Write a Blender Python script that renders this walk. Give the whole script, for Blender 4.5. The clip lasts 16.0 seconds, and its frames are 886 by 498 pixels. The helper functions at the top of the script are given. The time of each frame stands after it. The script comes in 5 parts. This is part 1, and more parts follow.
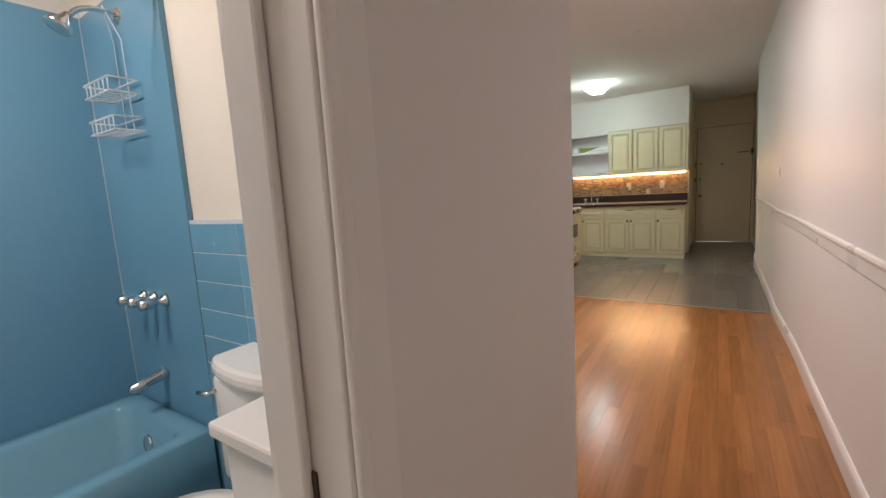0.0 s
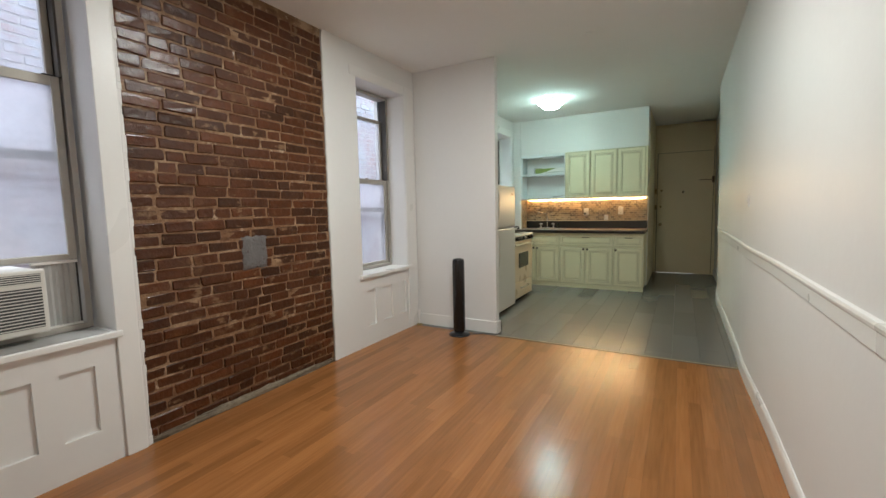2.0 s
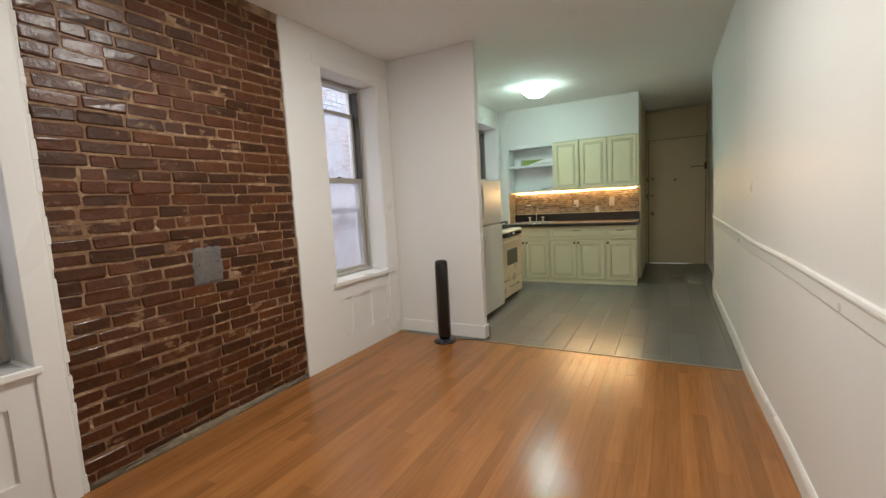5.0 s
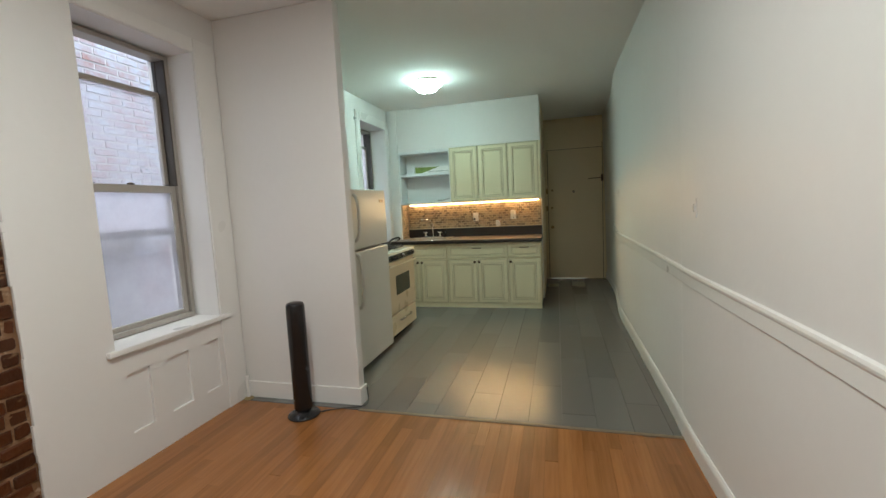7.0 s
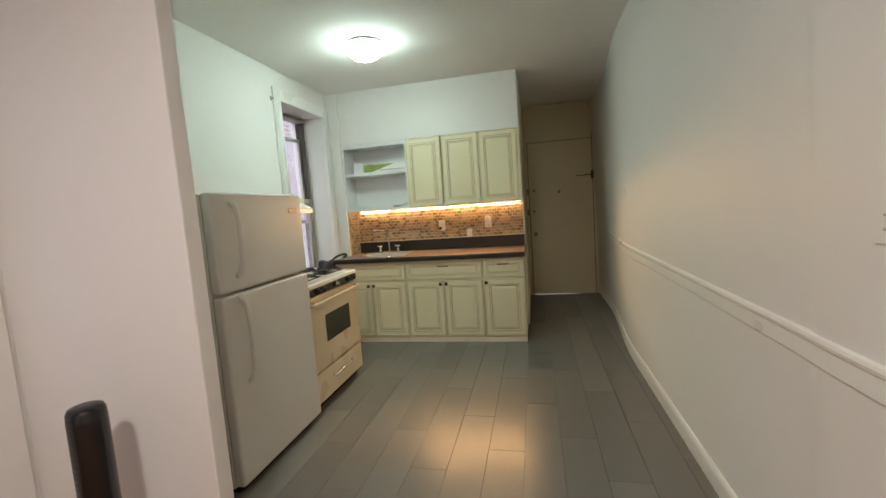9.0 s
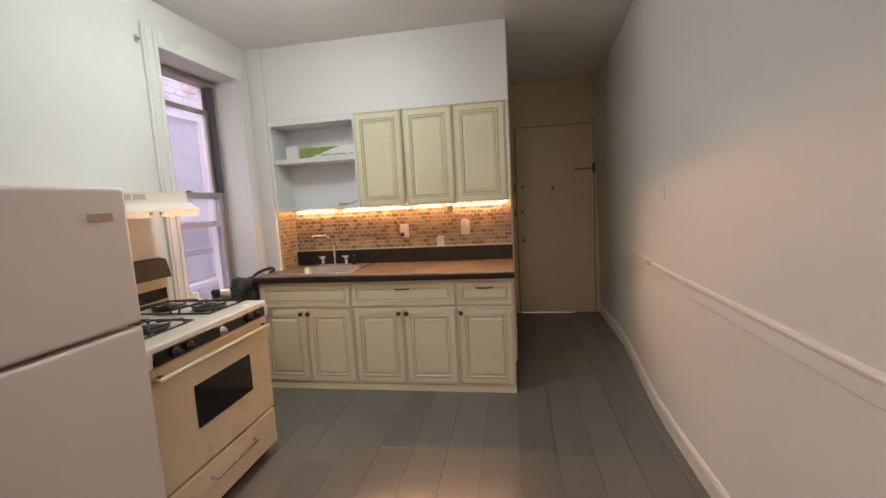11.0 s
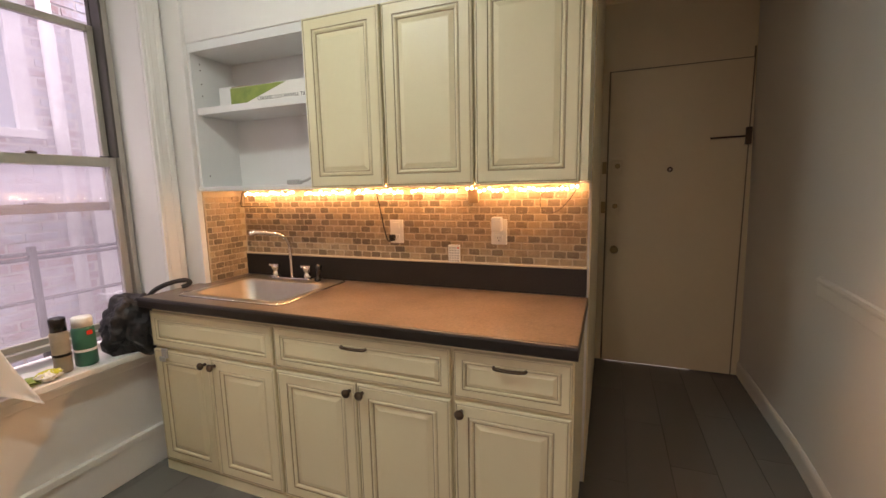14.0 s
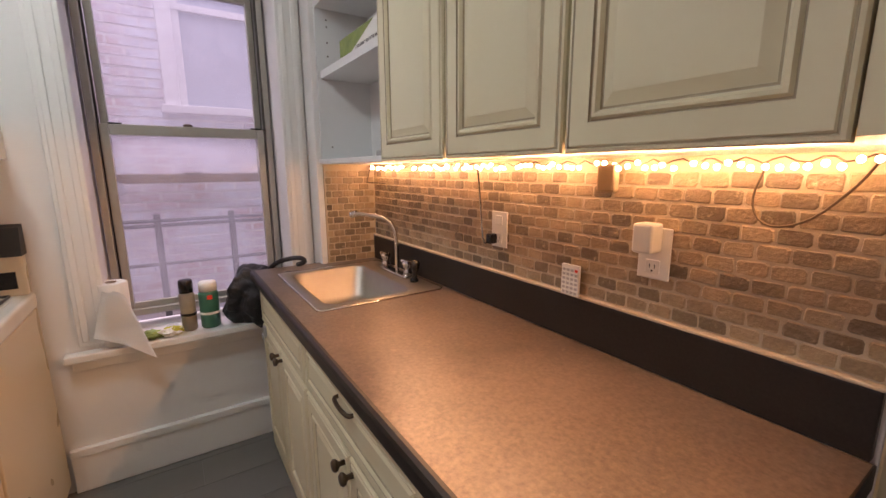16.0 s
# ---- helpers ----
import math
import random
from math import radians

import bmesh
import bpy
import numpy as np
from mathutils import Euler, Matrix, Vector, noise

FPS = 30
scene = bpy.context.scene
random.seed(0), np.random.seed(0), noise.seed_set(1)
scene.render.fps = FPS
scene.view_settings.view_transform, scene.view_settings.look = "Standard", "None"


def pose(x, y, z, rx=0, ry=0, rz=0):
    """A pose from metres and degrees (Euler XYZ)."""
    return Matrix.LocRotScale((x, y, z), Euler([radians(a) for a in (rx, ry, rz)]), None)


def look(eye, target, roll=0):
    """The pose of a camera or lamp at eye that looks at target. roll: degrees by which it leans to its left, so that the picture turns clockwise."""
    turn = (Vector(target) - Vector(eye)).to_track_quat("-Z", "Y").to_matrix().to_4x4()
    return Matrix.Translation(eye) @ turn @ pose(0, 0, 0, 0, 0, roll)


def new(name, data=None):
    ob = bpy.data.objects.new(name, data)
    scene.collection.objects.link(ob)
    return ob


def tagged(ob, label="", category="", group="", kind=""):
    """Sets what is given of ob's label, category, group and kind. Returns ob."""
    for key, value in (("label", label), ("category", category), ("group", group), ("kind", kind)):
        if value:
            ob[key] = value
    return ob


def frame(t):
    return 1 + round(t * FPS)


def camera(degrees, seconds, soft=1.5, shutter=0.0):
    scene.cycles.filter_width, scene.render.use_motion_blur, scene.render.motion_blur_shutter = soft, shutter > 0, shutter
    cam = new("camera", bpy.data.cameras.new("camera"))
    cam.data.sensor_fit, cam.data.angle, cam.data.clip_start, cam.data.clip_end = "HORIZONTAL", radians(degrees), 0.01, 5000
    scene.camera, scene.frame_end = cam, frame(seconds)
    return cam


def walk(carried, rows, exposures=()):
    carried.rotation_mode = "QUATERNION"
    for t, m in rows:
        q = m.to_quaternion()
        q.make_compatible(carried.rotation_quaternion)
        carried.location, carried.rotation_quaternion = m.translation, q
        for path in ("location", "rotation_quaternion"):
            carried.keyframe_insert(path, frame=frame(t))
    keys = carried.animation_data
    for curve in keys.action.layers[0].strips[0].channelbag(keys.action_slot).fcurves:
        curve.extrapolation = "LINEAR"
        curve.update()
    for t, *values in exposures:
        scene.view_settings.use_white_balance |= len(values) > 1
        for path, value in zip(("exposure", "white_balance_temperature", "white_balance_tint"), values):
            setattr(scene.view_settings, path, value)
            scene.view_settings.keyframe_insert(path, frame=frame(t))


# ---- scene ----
cam = camera(93.1, 16.0)
PATH = [
    (0, (0.651, 0.757, 1.288), (-0.437, 2.413, 1.019), -3.3),
    (0.5, (0.722, 1.001, 1.271), (-0.177, 2.768, 1.007), -2.7),
    (1, (0.721, 1.231, 1.264), (-0.019, 3.071, 1.005), -1.9),
    (1.5, (0.689, 1.463, 1.267), (-0.074, 3.297, 1.029), -1.2),
    (2, (0.671, 1.692, 1.278), (-0.306, 3.427, 1.091), -1.2),
    (2.5, (0.672, 1.811, 1.29), (-0.525, 3.407, 1.144), -1.5),
    (3, (0.686, 1.803, 1.282), (-0.664, 3.274, 1.164), -1.8),
    (3.5, (0.691, 1.811, 1.297), (-0.67, 3.272, 1.178), -2.3),
    (4, (0.691, 1.842, 1.299), (-0.556, 3.398, 1.151), -2.6),
    (4.5, (0.689, 1.912, 1.297), (-0.404, 3.577, 1.112), -2.9),
    (5, (0.627, 2.001, 1.315), (-0.32, 3.749, 1.098), -3.1),
    (7.5, (0.436, 3.367, 1.373), (-0.057, 5.297, 1.19), -3.1),
    (8, (0.479, 3.687, 1.376), (-0.004, 5.621, 1.22), -3.4),
    (8.5, (0.402, 4.006, 1.412), (-0.048, 5.947, 1.248), -3.6),
    (9, (0.354, 4.285, 1.4), (-0.077, 6.228, 1.203), -4.1),
    (11.5, (0.244, 5.765, 1.449), (-0.085, 7.724, 1.21), -3.0),
    (12, (0.222, 6.048, 1.426), (-0.14, 7.999, 1.177), -2.6),
    (12.5, (0.16, 6.338, 1.419), (-0.275, 8.273, 1.161), -2.4),
    (13, (0.201, 6.598, 1.403), (-0.325, 8.508, 1.132), -1.8),
    (13.5, (0.301, 6.875, 1.414), (-0.324, 8.756, 1.148), -1.5),
    (14, (0.317, 7.133, 1.407), (-0.411, 8.974, 1.121), -1.2),
    (14.5, (0.308, 7.41, 1.404), (-0.526, 9.204, 1.11), -1.3),
    (15, (0.371, 7.669, 1.39), (-0.643, 9.364, 1.072), -1.2),
    (15.5, (0.438, 7.905, 1.411), (-0.867, 9.383, 1.072), -0.6),
    (16, (0.368, 8.132, 1.392), (-1.279, 9.203, 1.017), -0.3),
]
EXPOSURES = [(0, 0.0, 6900, 23), (0.5, 0.0, 7000, 30), (1, 0.03, 6650, 16), (2, 0.05, 6100, 2), (5, 0.05, 6450, 5), (7.5, -0.15, 6150, 2), (9, 0.04, 6800, 14), (11.5, 0.0, 7050, 38), (13, 0.05, 7400, 36), (15, 0.07, 7600, 38), (16, -0.32, 6950, 44)]
walk(cam, [(t, look(eye, target, roll)) for t, eye, target, roll in PATH], EXPOSURES)

# ---- light ----
world = bpy.data.worlds.new("sky")
scene.world = world
world.use_nodes = True
wn = world.node_tree
sky = wn.nodes.new("ShaderNodeTexSky")
sky.sky_type, sky.sun_disc = "NISHITA", False
sky.sun_elevation, sky.sun_rotation = radians(50), radians(250)
wn.nodes["Background"].inputs[1].default_value = 0.15
wn.links.new(sky.outputs[0], wn.nodes["Background"].inputs[0])

sun = new("sun", bpy.data.lights.new("sun", "SUN"))
sun.data.energy, sun.data.angle, sun.data.color = 0.8, radians(12), (1, 0.96, 0.9)
sun.matrix_world = look((-6, 4, 12), (-3.4, 4.5, 0))


def area(name, eye, target, sx, sy, watts, colour):
    lamp = new(name, bpy.data.lights.new(name, "AREA"))
    lamp.data.shape, lamp.data.size, lamp.data.size_y = "RECTANGLE", sx, sy
    lamp.data.energy, lamp.data.color = watts, colour
    lamp.matrix_world = look(eye, target)
    return lamp


area("sky_over_shaft", (-2.93, 5.75, 4.35), (-2.93, 5.75, 0), 1.3, 12.4, 380, (0.88, 0.90, 1.0))
area("living_lamp", (-0.3, 3.7, 2.735), (-0.3, 3.7, 0), 0.34, 0.34, 52, (1, 0.95, 0.91))
# unseen fill, placed and tuned to light the blue bathroom walls
area("bathroom_fill", (-1.0, 0.5, 2.6), (-1.0, 0.5, 0), 0.4, 0.4, 28, (1, 0.93, 0.84))
# added fill that brightens the corridor; no fixture stands there
area("corridor_fill", (0.76, -0.7, 2.68), (0.76, -0.7, 0), 0.35, 0.35, 3.5, (1, 0.76, 0.66))
# added emitter under the wall cabinets; strengthens the bulbs' light on counter and floor
area("string_lights_boost", (-0.39, 8.80, 1.4130), (-0.39, 8.50, 1.19), 1.18, 0.006, 11.0, (1, 0.58, 0.25))


# ---- materials ----
def nodes_of(name):
    m = bpy.data.materials.new(name)
    m.use_nodes = True
    n = m.node_tree
    return m, n, n.nodes["Principled BSDF"]


def mixed(n, fac, a, b, blend="MIX"):
    k = n.nodes.new("ShaderNodeMix")
    k.data_type, k.blend_type = "RGBA", blend
    for socket, v in ((k.inputs[0], fac), (k.inputs[6], a), (k.inputs[7], b)):
        if isinstance(v, bpy.types.NodeSocket):
            n.links.new(v, socket)
        else:
            socket.default_value = v if isinstance(v, (int, float)) else (*v, 1)
    return k.outputs[2]


def ramp(n, fac, lo, hi, a=0.0, b=1.0):
    r = n.nodes.new("ShaderNodeMapRange")
    n.links.new(fac, r.inputs[0])
    for i, v in enumerate((lo, hi, a, b)):
        r.inputs[i + 1].default_value = v
    return r.outputs[0]


def noisy(n, scale, detail=4.0, stretch=(1, 1, 1), rough=0.55):
    c = n.nodes.new("ShaderNodeNewGeometry")
    p = n.nodes.new("ShaderNodeMapping")
    p.inputs["Scale"].default_value = stretch
    n.links.new(c.outputs["Position"], p.inputs[0])
    t = n.nodes.new("ShaderNodeTexNoise")
    t.inputs["Scale"].default_value, t.inputs["Detail"].default_value, t.inputs["Roughness"].default_value = scale, detail, rough
    n.links.new(p.outputs[0], t.inputs[0])
    return t.outputs[0]


def surface(name, a, b, rough=0.5, metal=0.0, scale=3.0, fine=40.0, bump=0.1, depth=0.002, stretch=(1, 1, 1), each=0.0, spread=0.12, coat=0.0, grainy=0.35, stain=None, stain_at=(0.62, 0.72), stain_scale=0.0, fleck=None, fleck_scale=24.0, smear=None, shine=0.5):
    """Two colours mixed by broad and fine noise, fine relief, uneven gloss; each: variation from piece to piece."""
    m, n, p = nodes_of(name)
    broad, grain = noisy(n, scale, 3.0, stretch), noisy(n, fine, 5.0, stretch)
    colour = mixed(n, ramp(n, broad, 0.2, 0.8), a, b)
    colour = mixed(n, grainy, colour, mixed(n, ramp(n, grain, 0.2, 0.8), a, b))
    if each:
        info = n.nodes.new("ShaderNodeObjectInfo")
        hsv = n.nodes.new("ShaderNodeHueSaturation")
        n.links.new(colour, hsv.inputs["Color"])
        n.links.new(ramp(n, info.outputs["Random"], 0, 1, 1 - each, 1 + each), hsv.inputs["Value"])
        colour = hsv.outputs[0]
    if stain:
        colour = mixed(n, ramp(n, noisy(n, stain_scale or scale * 2.3, 6.0, stretch, 0.7), *stain_at), colour, stain)
    if smear:
        colour = mixed(n, ramp(n, noisy(n, 9.0, 5.0, (1, 0.45, 1.3), 0.65), 0.54, 0.66, 0.0, 0.8), colour, smear)
    if fleck:
        colour = mixed(n, ramp(n, noisy(n, fleck_scale, 4.0, (1, 0.6, 1), 0.6), 0.62, 0.70), colour, fleck)
    n.links.new(colour, p.inputs["Base Color"])
    p.inputs["Metallic"].default_value, p.inputs["Specular IOR Level"].default_value = metal, shine
    n.links.new(ramp(n, noisy(n, scale * 1.7, 1.0, stretch), 0.0, 1.0, max(0.02, rough - spread), min(1, rough + spread)), p.inputs["Roughness"])
    if coat:
        p.inputs["Coat Weight"].default_value, p.inputs["Coat Roughness"].default_value = coat, 0.20
    if bump:
        k = n.nodes.new("ShaderNodeBump")
        k.inputs["Strength"].default_value, k.inputs["Distance"].default_value = bump, depth
        n.links.new(grain, k.inputs["Height"])
        n.links.new(k.outputs[0], p.inputs["Normal"])
        soft = n.nodes.new("ShaderNodeBump")
        soft.inputs["Strength"].default_value, soft.inputs["Distance"].default_value = bump * 0.3, depth
        n.links.new(grain, soft.inputs["Height"])
        n.links.new(soft.outputs[0], p.inputs["Coat Normal"])
    return m


def glow(name, colour, strength):
    m, n, p = nodes_of(name)
    p.inputs["Base Color"].default_value = (0.8, 0.8, 0.8, 1)
    p.inputs["Emission Color"].default_value = (*colour, 1)
    p.inputs["Emission Strength"].default_value = strength
    return m


WALL = surface("wall_paint", (0.77, 0.755, 0.73), (0.73, 0.715, 0.69), 0.52, shine=0.4, scale=1.2, fine=22, bump=0.25, depth=0.003)
CEIL = surface("ceiling_paint", (0.83, 0.82, 0.79), (0.79, 0.78, 0.75), 0.85, shine=0.25, scale=1.0, fine=14, bump=0.25, depth=0.004)
TRIM = surface("trim_gloss_paint", (0.80, 0.79, 0.76), (0.77, 0.755, 0.725), 0.32, scale=2, fine=50, bump=0.12)
CREAMW = surface("cream_wall_paint", (0.80, 0.75, 0.66), (0.76, 0.71, 0.62), 0.5, scale=2, fine=30, bump=0.15)
DOORP = surface("entry_door_paint", (0.76, 0.66, 0.44), (0.70, 0.60, 0.39), 0.42, scale=2, fine=30, bump=0.15)
CAB = surface("cream_cabinet_paint", (0.71, 0.65, 0.445), (0.675, 0.615, 0.415), 0.38, scale=2, fine=50, bump=0.04, spread=0.04)
GLAZE = surface("brown_glaze", (0.33, 0.27, 0.165), (0.43, 0.365, 0.24), 0.5, scale=30, fine=120, bump=0.05)
SHELF = surface("white_melamine", (0.74, 0.75, 0.74), (0.70, 0.71, 0.70), 0.4, scale=2, fine=40, bump=0.04)
MORTAR = surface("mortar", (0.265, 0.152, 0.080), (0.135, 0.068, 0.032), 0.6, scale=7, fine=40, bump=0.8, depth=0.012, coat=0.12, shine=0.25, stain=(0.40, 0.275, 0.17), stain_at=(0.50, 0.66), stain_scale=6.0, smear=(0.080, 0.030, 0.012), fleck=(0.42, 0.31, 0.21))
BRICK = surface("sealed_brick", (0.037, 0.0105, 0.0030), (0.098, 0.0305, 0.0088), 0.45, scale=7, fine=30, bump=0.7, depth=0.012, each=0.40, spread=0.16, coat=0.34, shine=0.22, stain=(0.150, 0.075, 0.034), stain_at=(0.58, 0.76), stain_scale=4.5, fleck=(0.19, 0.112, 0.060), fleck_scale=15.0)
PLASTER = surface("grey_plaster", (0.085, 0.078, 0.076), (0.17, 0.155, 0.148), 0.75, scale=14, fine=60, bump=0.9, depth=0.008, stain=(0.07, 0.04, 0.028), stain_at=(0.56, 0.70))
RUBBLE = surface("mortar_rubble", (0.33, 0.27, 0.19), (0.16, 0.115, 0.075), 0.85, scale=25, fine=120, bump=0.9, depth=0.008)
EXTBRICK = surface("shaft_brick", (0.42, 0.225, 0.19), (0.56, 0.42, 0.40), 0.85, scale=1.2, fine=60, bump=0.5, depth=0.006, stain=(0.60, 0.63, 0.70), stain_at=(0.34, 0.58))
EXTPAINT = surface("shaft_render", (0.70, 0.67, 0.66), (0.62, 0.58, 0.57), 0.85, scale=2, fine=40, bump=0.3)
EXTFRAME = surface("outside_frame", (0.70, 0.70, 0.70), (0.62, 0.62, 0.63), 0.6)
EXTPANE = surface("outside_pane", (0.40, 0.44, 0.50), (0.35, 0.39, 0.45), 0.25, bump=0)
RAIL = surface("grey_iron", (0.10, 0.095, 0.10), (0.15, 0.14, 0.14), 0.6, scale=8)
ALU = surface("window_aluminium", (0.44, 0.41, 0.36), (0.36, 0.335, 0.29), 0.42, 0.3, scale=6, fine=60, bump=0.1)
ALUDARK = surface("dark_window_track", (0.060, 0.054, 0.048), (0.085, 0.076, 0.066), 0.5, 0.2, scale=6)
WHITEP = surface("white_plastic", (0.74, 0.72, 0.67), (0.70, 0.68, 0.63), 0.38, scale=5, bump=0.03)
GREYP = surface("grey_plastic", (0.42, 0.41, 0.39), (0.36, 0.35, 0.335), 0.5, scale=5, bump=0.05)
BLACKP = surface("black_plastic", (0.008, 0.008, 0.009), (0.013, 0.012, 0.012), 0.22, scale=8, bump=0.05)
RUBBER = surface("black_cable", (0.02, 0.02, 0.02), (0.03, 0.03, 0.03), 0.6)
ACCORD = surface("accordion_vinyl", (0.50, 0.49, 0.47), (0.44, 0.43, 0.41), 0.5, scale=5)
FRIDGE = surface("fridge_enamel", (0.63, 0.612, 0.575), (0.615, 0.60, 0.565), 0.36, scale=1, fine=260, bump=0.12, depth=0.001, spread=0.03)
STOVE = surface("almond_enamel", (0.66, 0.56, 0.40), (0.62, 0.52, 0.365), 0.28, scale=3, fine=60, bump=0.02, spread=0.02)
STOVETOP = surface("white_enamel", (0.73, 0.70, 0.63), (0.67, 0.64, 0.57), 0.22, scale=4, fine=60, bump=0.02, stain=(0.42, 0.34, 0.23), stain_at=(0.7, 0.9))
OVENGLASS = surface("oven_glass", (0.008, 0.008, 0.008), (0.012, 0.011, 0.01), 0.1, bump=0, spread=0.03)
IRON = surface("cast_iron", (0.02, 0.02, 0.02), (0.035, 0.03, 0.028), 0.6, scale=20, bump=0.3)
CHROME = surface("chrome", (0.72, 0.71, 0.70), (0.66, 0.65, 0.64), 0.14, 1.0, scale=8, bump=0, spread=0.06)
STEEL = surface("brushed_steel", (0.40, 0.365, 0.32), (0.33, 0.30, 0.26), 0.44, 1.0, scale=4, bump=0, spread=0.05)
BRONZE = surface("dark_bronze", (0.12, 0.085, 0.055), (0.08, 0.055, 0.035), 0.4, 0.8, scale=20)
BRASS = surface("old_brass", (0.42, 0.32, 0.16), (0.34, 0.25, 0.12), 0.4, 0.9, scale=20)
COUNTER = surface("brown_laminate", (0.050, 0.033, 0.024), (0.200, 0.146, 0.110), 0.33, scale=3, fine=110, bump=0.04, grainy=0.7, spread=0.10, fleck=(0.165, 0.12, 0.09), fleck_scale=60.0, stain=(0.040, 0.027, 0.020), stain_at=(0.56, 0.80), stain_scale=3.5)
COUNTEREDGE = surface("dark_laminate_edge", (0.009, 0.0072, 0.006), (0.024, 0.0195, 0.0165), 0.42, scale=6, fine=150, bump=0.03, grainy=0.7, spread=0.04, shine=0.35)
GROUT = surface("stone_grout", (0.50, 0.41, 0.30), (0.40, 0.32, 0.23), 0.8, scale=8, fine=120, bump=0.4)
STONE = surface("tumbled_stone", (0.155, 0.106, 0.060), (0.340, 0.250, 0.155), 0.38, scale=26, fine=120, bump=0.6, each=0.5, depth=0.005, stain=(0.42, 0.33, 0.22), stain_at=(0.58, 0.72))
OAK = surface("laminate_floor", (0.200, 0.075, 0.020), (0.385, 0.165, 0.054), 0.235, scale=1.0, fine=6, bump=0.0, stretch=(10, 0.5, 1), each=0.17, grainy=0.55, spread=0.03, shine=0.42)
FLOORGAP = surface("floor_joint", (0.20, 0.082, 0.030), (0.23, 0.097, 0.036), 0.4)
KTILE = surface("grey_plank_tile", (0.143, 0.138, 0.126), (0.157, 0.151, 0.139), 0.27, scale=1.4, fine=40, bump=0.0, stretch=(3, 0.5, 1), each=0.10, grainy=0.5, spread=0.0, shine=0.6)
KGROUT = surface("floor_grout", (0.140, 0.136, 0.126), (0.115, 0.111, 0.103), 0.5, scale=6)
BLUE = surface("blue_tub_wall", (0.115, 0.305, 0.45), (0.13, 0.335, 0.48), 0.30, scale=2, fine=20, bump=0.03, spread=0.02)
BLUETILE = surface("blue_tile", (0.125, 0.33, 0.48), (0.145, 0.36, 0.51), 0.2, scale=5, bump=0.02, each=0.08)
TUB = surface("blue_tub_enamel", (0.14, 0.34, 0.46), (0.155, 0.365, 0.49), 0.2, scale=3, bump=0.0, spread=0.05)
CAULK = surface("white_caulk", (0.62, 0.68, 0.72), (0.56, 0.62, 0.66), 0.6)
PORCELAIN = surface("porcelain", (0.80, 0.79, 0.76), (0.77, 0.76, 0.73), 0.12, bump=0, spread=0.04)
BATHFLOOR = surface("bath_floor", (0.52, 0.52, 0.50), (0.45, 0.45, 0.43), 0.35, scale=6)
PAPER = surface("paper_towel", (0.84, 0.83, 0.80), (0.80, 0.79, 0.76), 0.9, scale=12, fine=160, bump=0.4)
CARD = surface("cardboard", (0.34, 0.24, 0.15), (0.29, 0.20, 0.12), 0.8)
BAG = surface("black_bag", (0.010, 0.010, 0.012), (0.020, 0.020, 0.024), 0.42, scale=10, fine=26, bump=1.0, depth=0.02)
GREEN = surface("green_label", (0.02, 0.13, 0.085), (0.03, 0.17, 0.11), 0.4)
YELLOW = surface("yellow_sponge", (0.62, 0.60, 0.06), (0.52, 0.52, 0.05), 0.8, scale=20, fine=120, bump=0.5)
LEAFY = surface("green_wrapper", (0.30, 0.36, 0.08), (0.12, 0.20, 0.05), 0.5, scale=24)
TANCAN = surface("tan_label", (0.36, 0.31, 0.24), (0.20, 0.17, 0.13), 0.4, scale=18)
RED = surface("red_plug", (0.75, 0.05, 0.02), (0.65, 0.04, 0.02), 0.35)
# carton lettering, and the painted shade inside the air conditioner's openings
PRINT_AND_SHADE = surface("dark_print_and_shade", (0.05, 0.05, 0.05), (0.07, 0.07, 0.07), 0.7)
GAPSHADE = surface("door_gap", (0.20, 0.16, 0.10), (0.26, 0.21, 0.14), 0.8)
LAMPW = glow("lamp_glass", (0.72, 1.0, 0.92), 34.0)
LAMPLOW = glow("lamp_lower_glass", (0.72, 1.0, 0.92), 88.0)
BULB = glow("warm_bulb", (1.0, 0.62, 0.28), 108.0)
REDLED = glow("red_led", (1.0, 0.05, 0.03), 4.0)
GAPGLOW = glow("landing_light", (1.0, 0.97, 0.88), 0.40)


def dusty_glass(name, haze):
    m, n, p = nodes_of(name)
    clear, dust, mix = n.nodes.new("ShaderNodeBsdfTransparent"), n.nodes.new("ShaderNodeBsdfTranslucent"), n.nodes.new("ShaderNodeMixShader")
    gloss, top, fres = n.nodes.new("ShaderNodeBsdfGlossy"), n.nodes.new("ShaderNodeMixShader"), n.nodes.new("ShaderNodeLayerWeight")
    dust.inputs[0].default_value = (0.86, 0.85, 0.90, 1)
    gloss.inputs["Roughness"].default_value = 0.05
    n.links.new(ramp(n, noisy(n, 5, 5), 0.3, 0.7, haze - 0.04, haze + 0.04), mix.inputs[0])
    n.links.new(clear.outputs[0], mix.inputs[1])
    n.links.new(dust.outputs[0], mix.inputs[2])
    n.links.new(ramp(n, fres.outputs["Facing"], 0.7, 1.0, 0.004, 0.05), top.inputs[0])
    n.links.new(mix.outputs[0], top.inputs[1])
    n.links.new(gloss.outputs[0], top.inputs[2])
    n.links.new(top.outputs[0], n.nodes["Material Output"].inputs[0])
    return m


GLASS = dusty_glass("dusty_glass", 0.24)
HAZY = dusty_glass("hazy_glass", 0.33)
WOODRAIL = surface("tan_sash_rail", (0.20, 0.13, 0.08), (0.15, 0.095, 0.06), 0.5)


# ---- building blocks ----
def thing(name, at, label, category, group=""):
    ob = new(name)
    ob.location = at
    ob.empty_display_size = 0.05
    return tagged(ob, label, category, group)


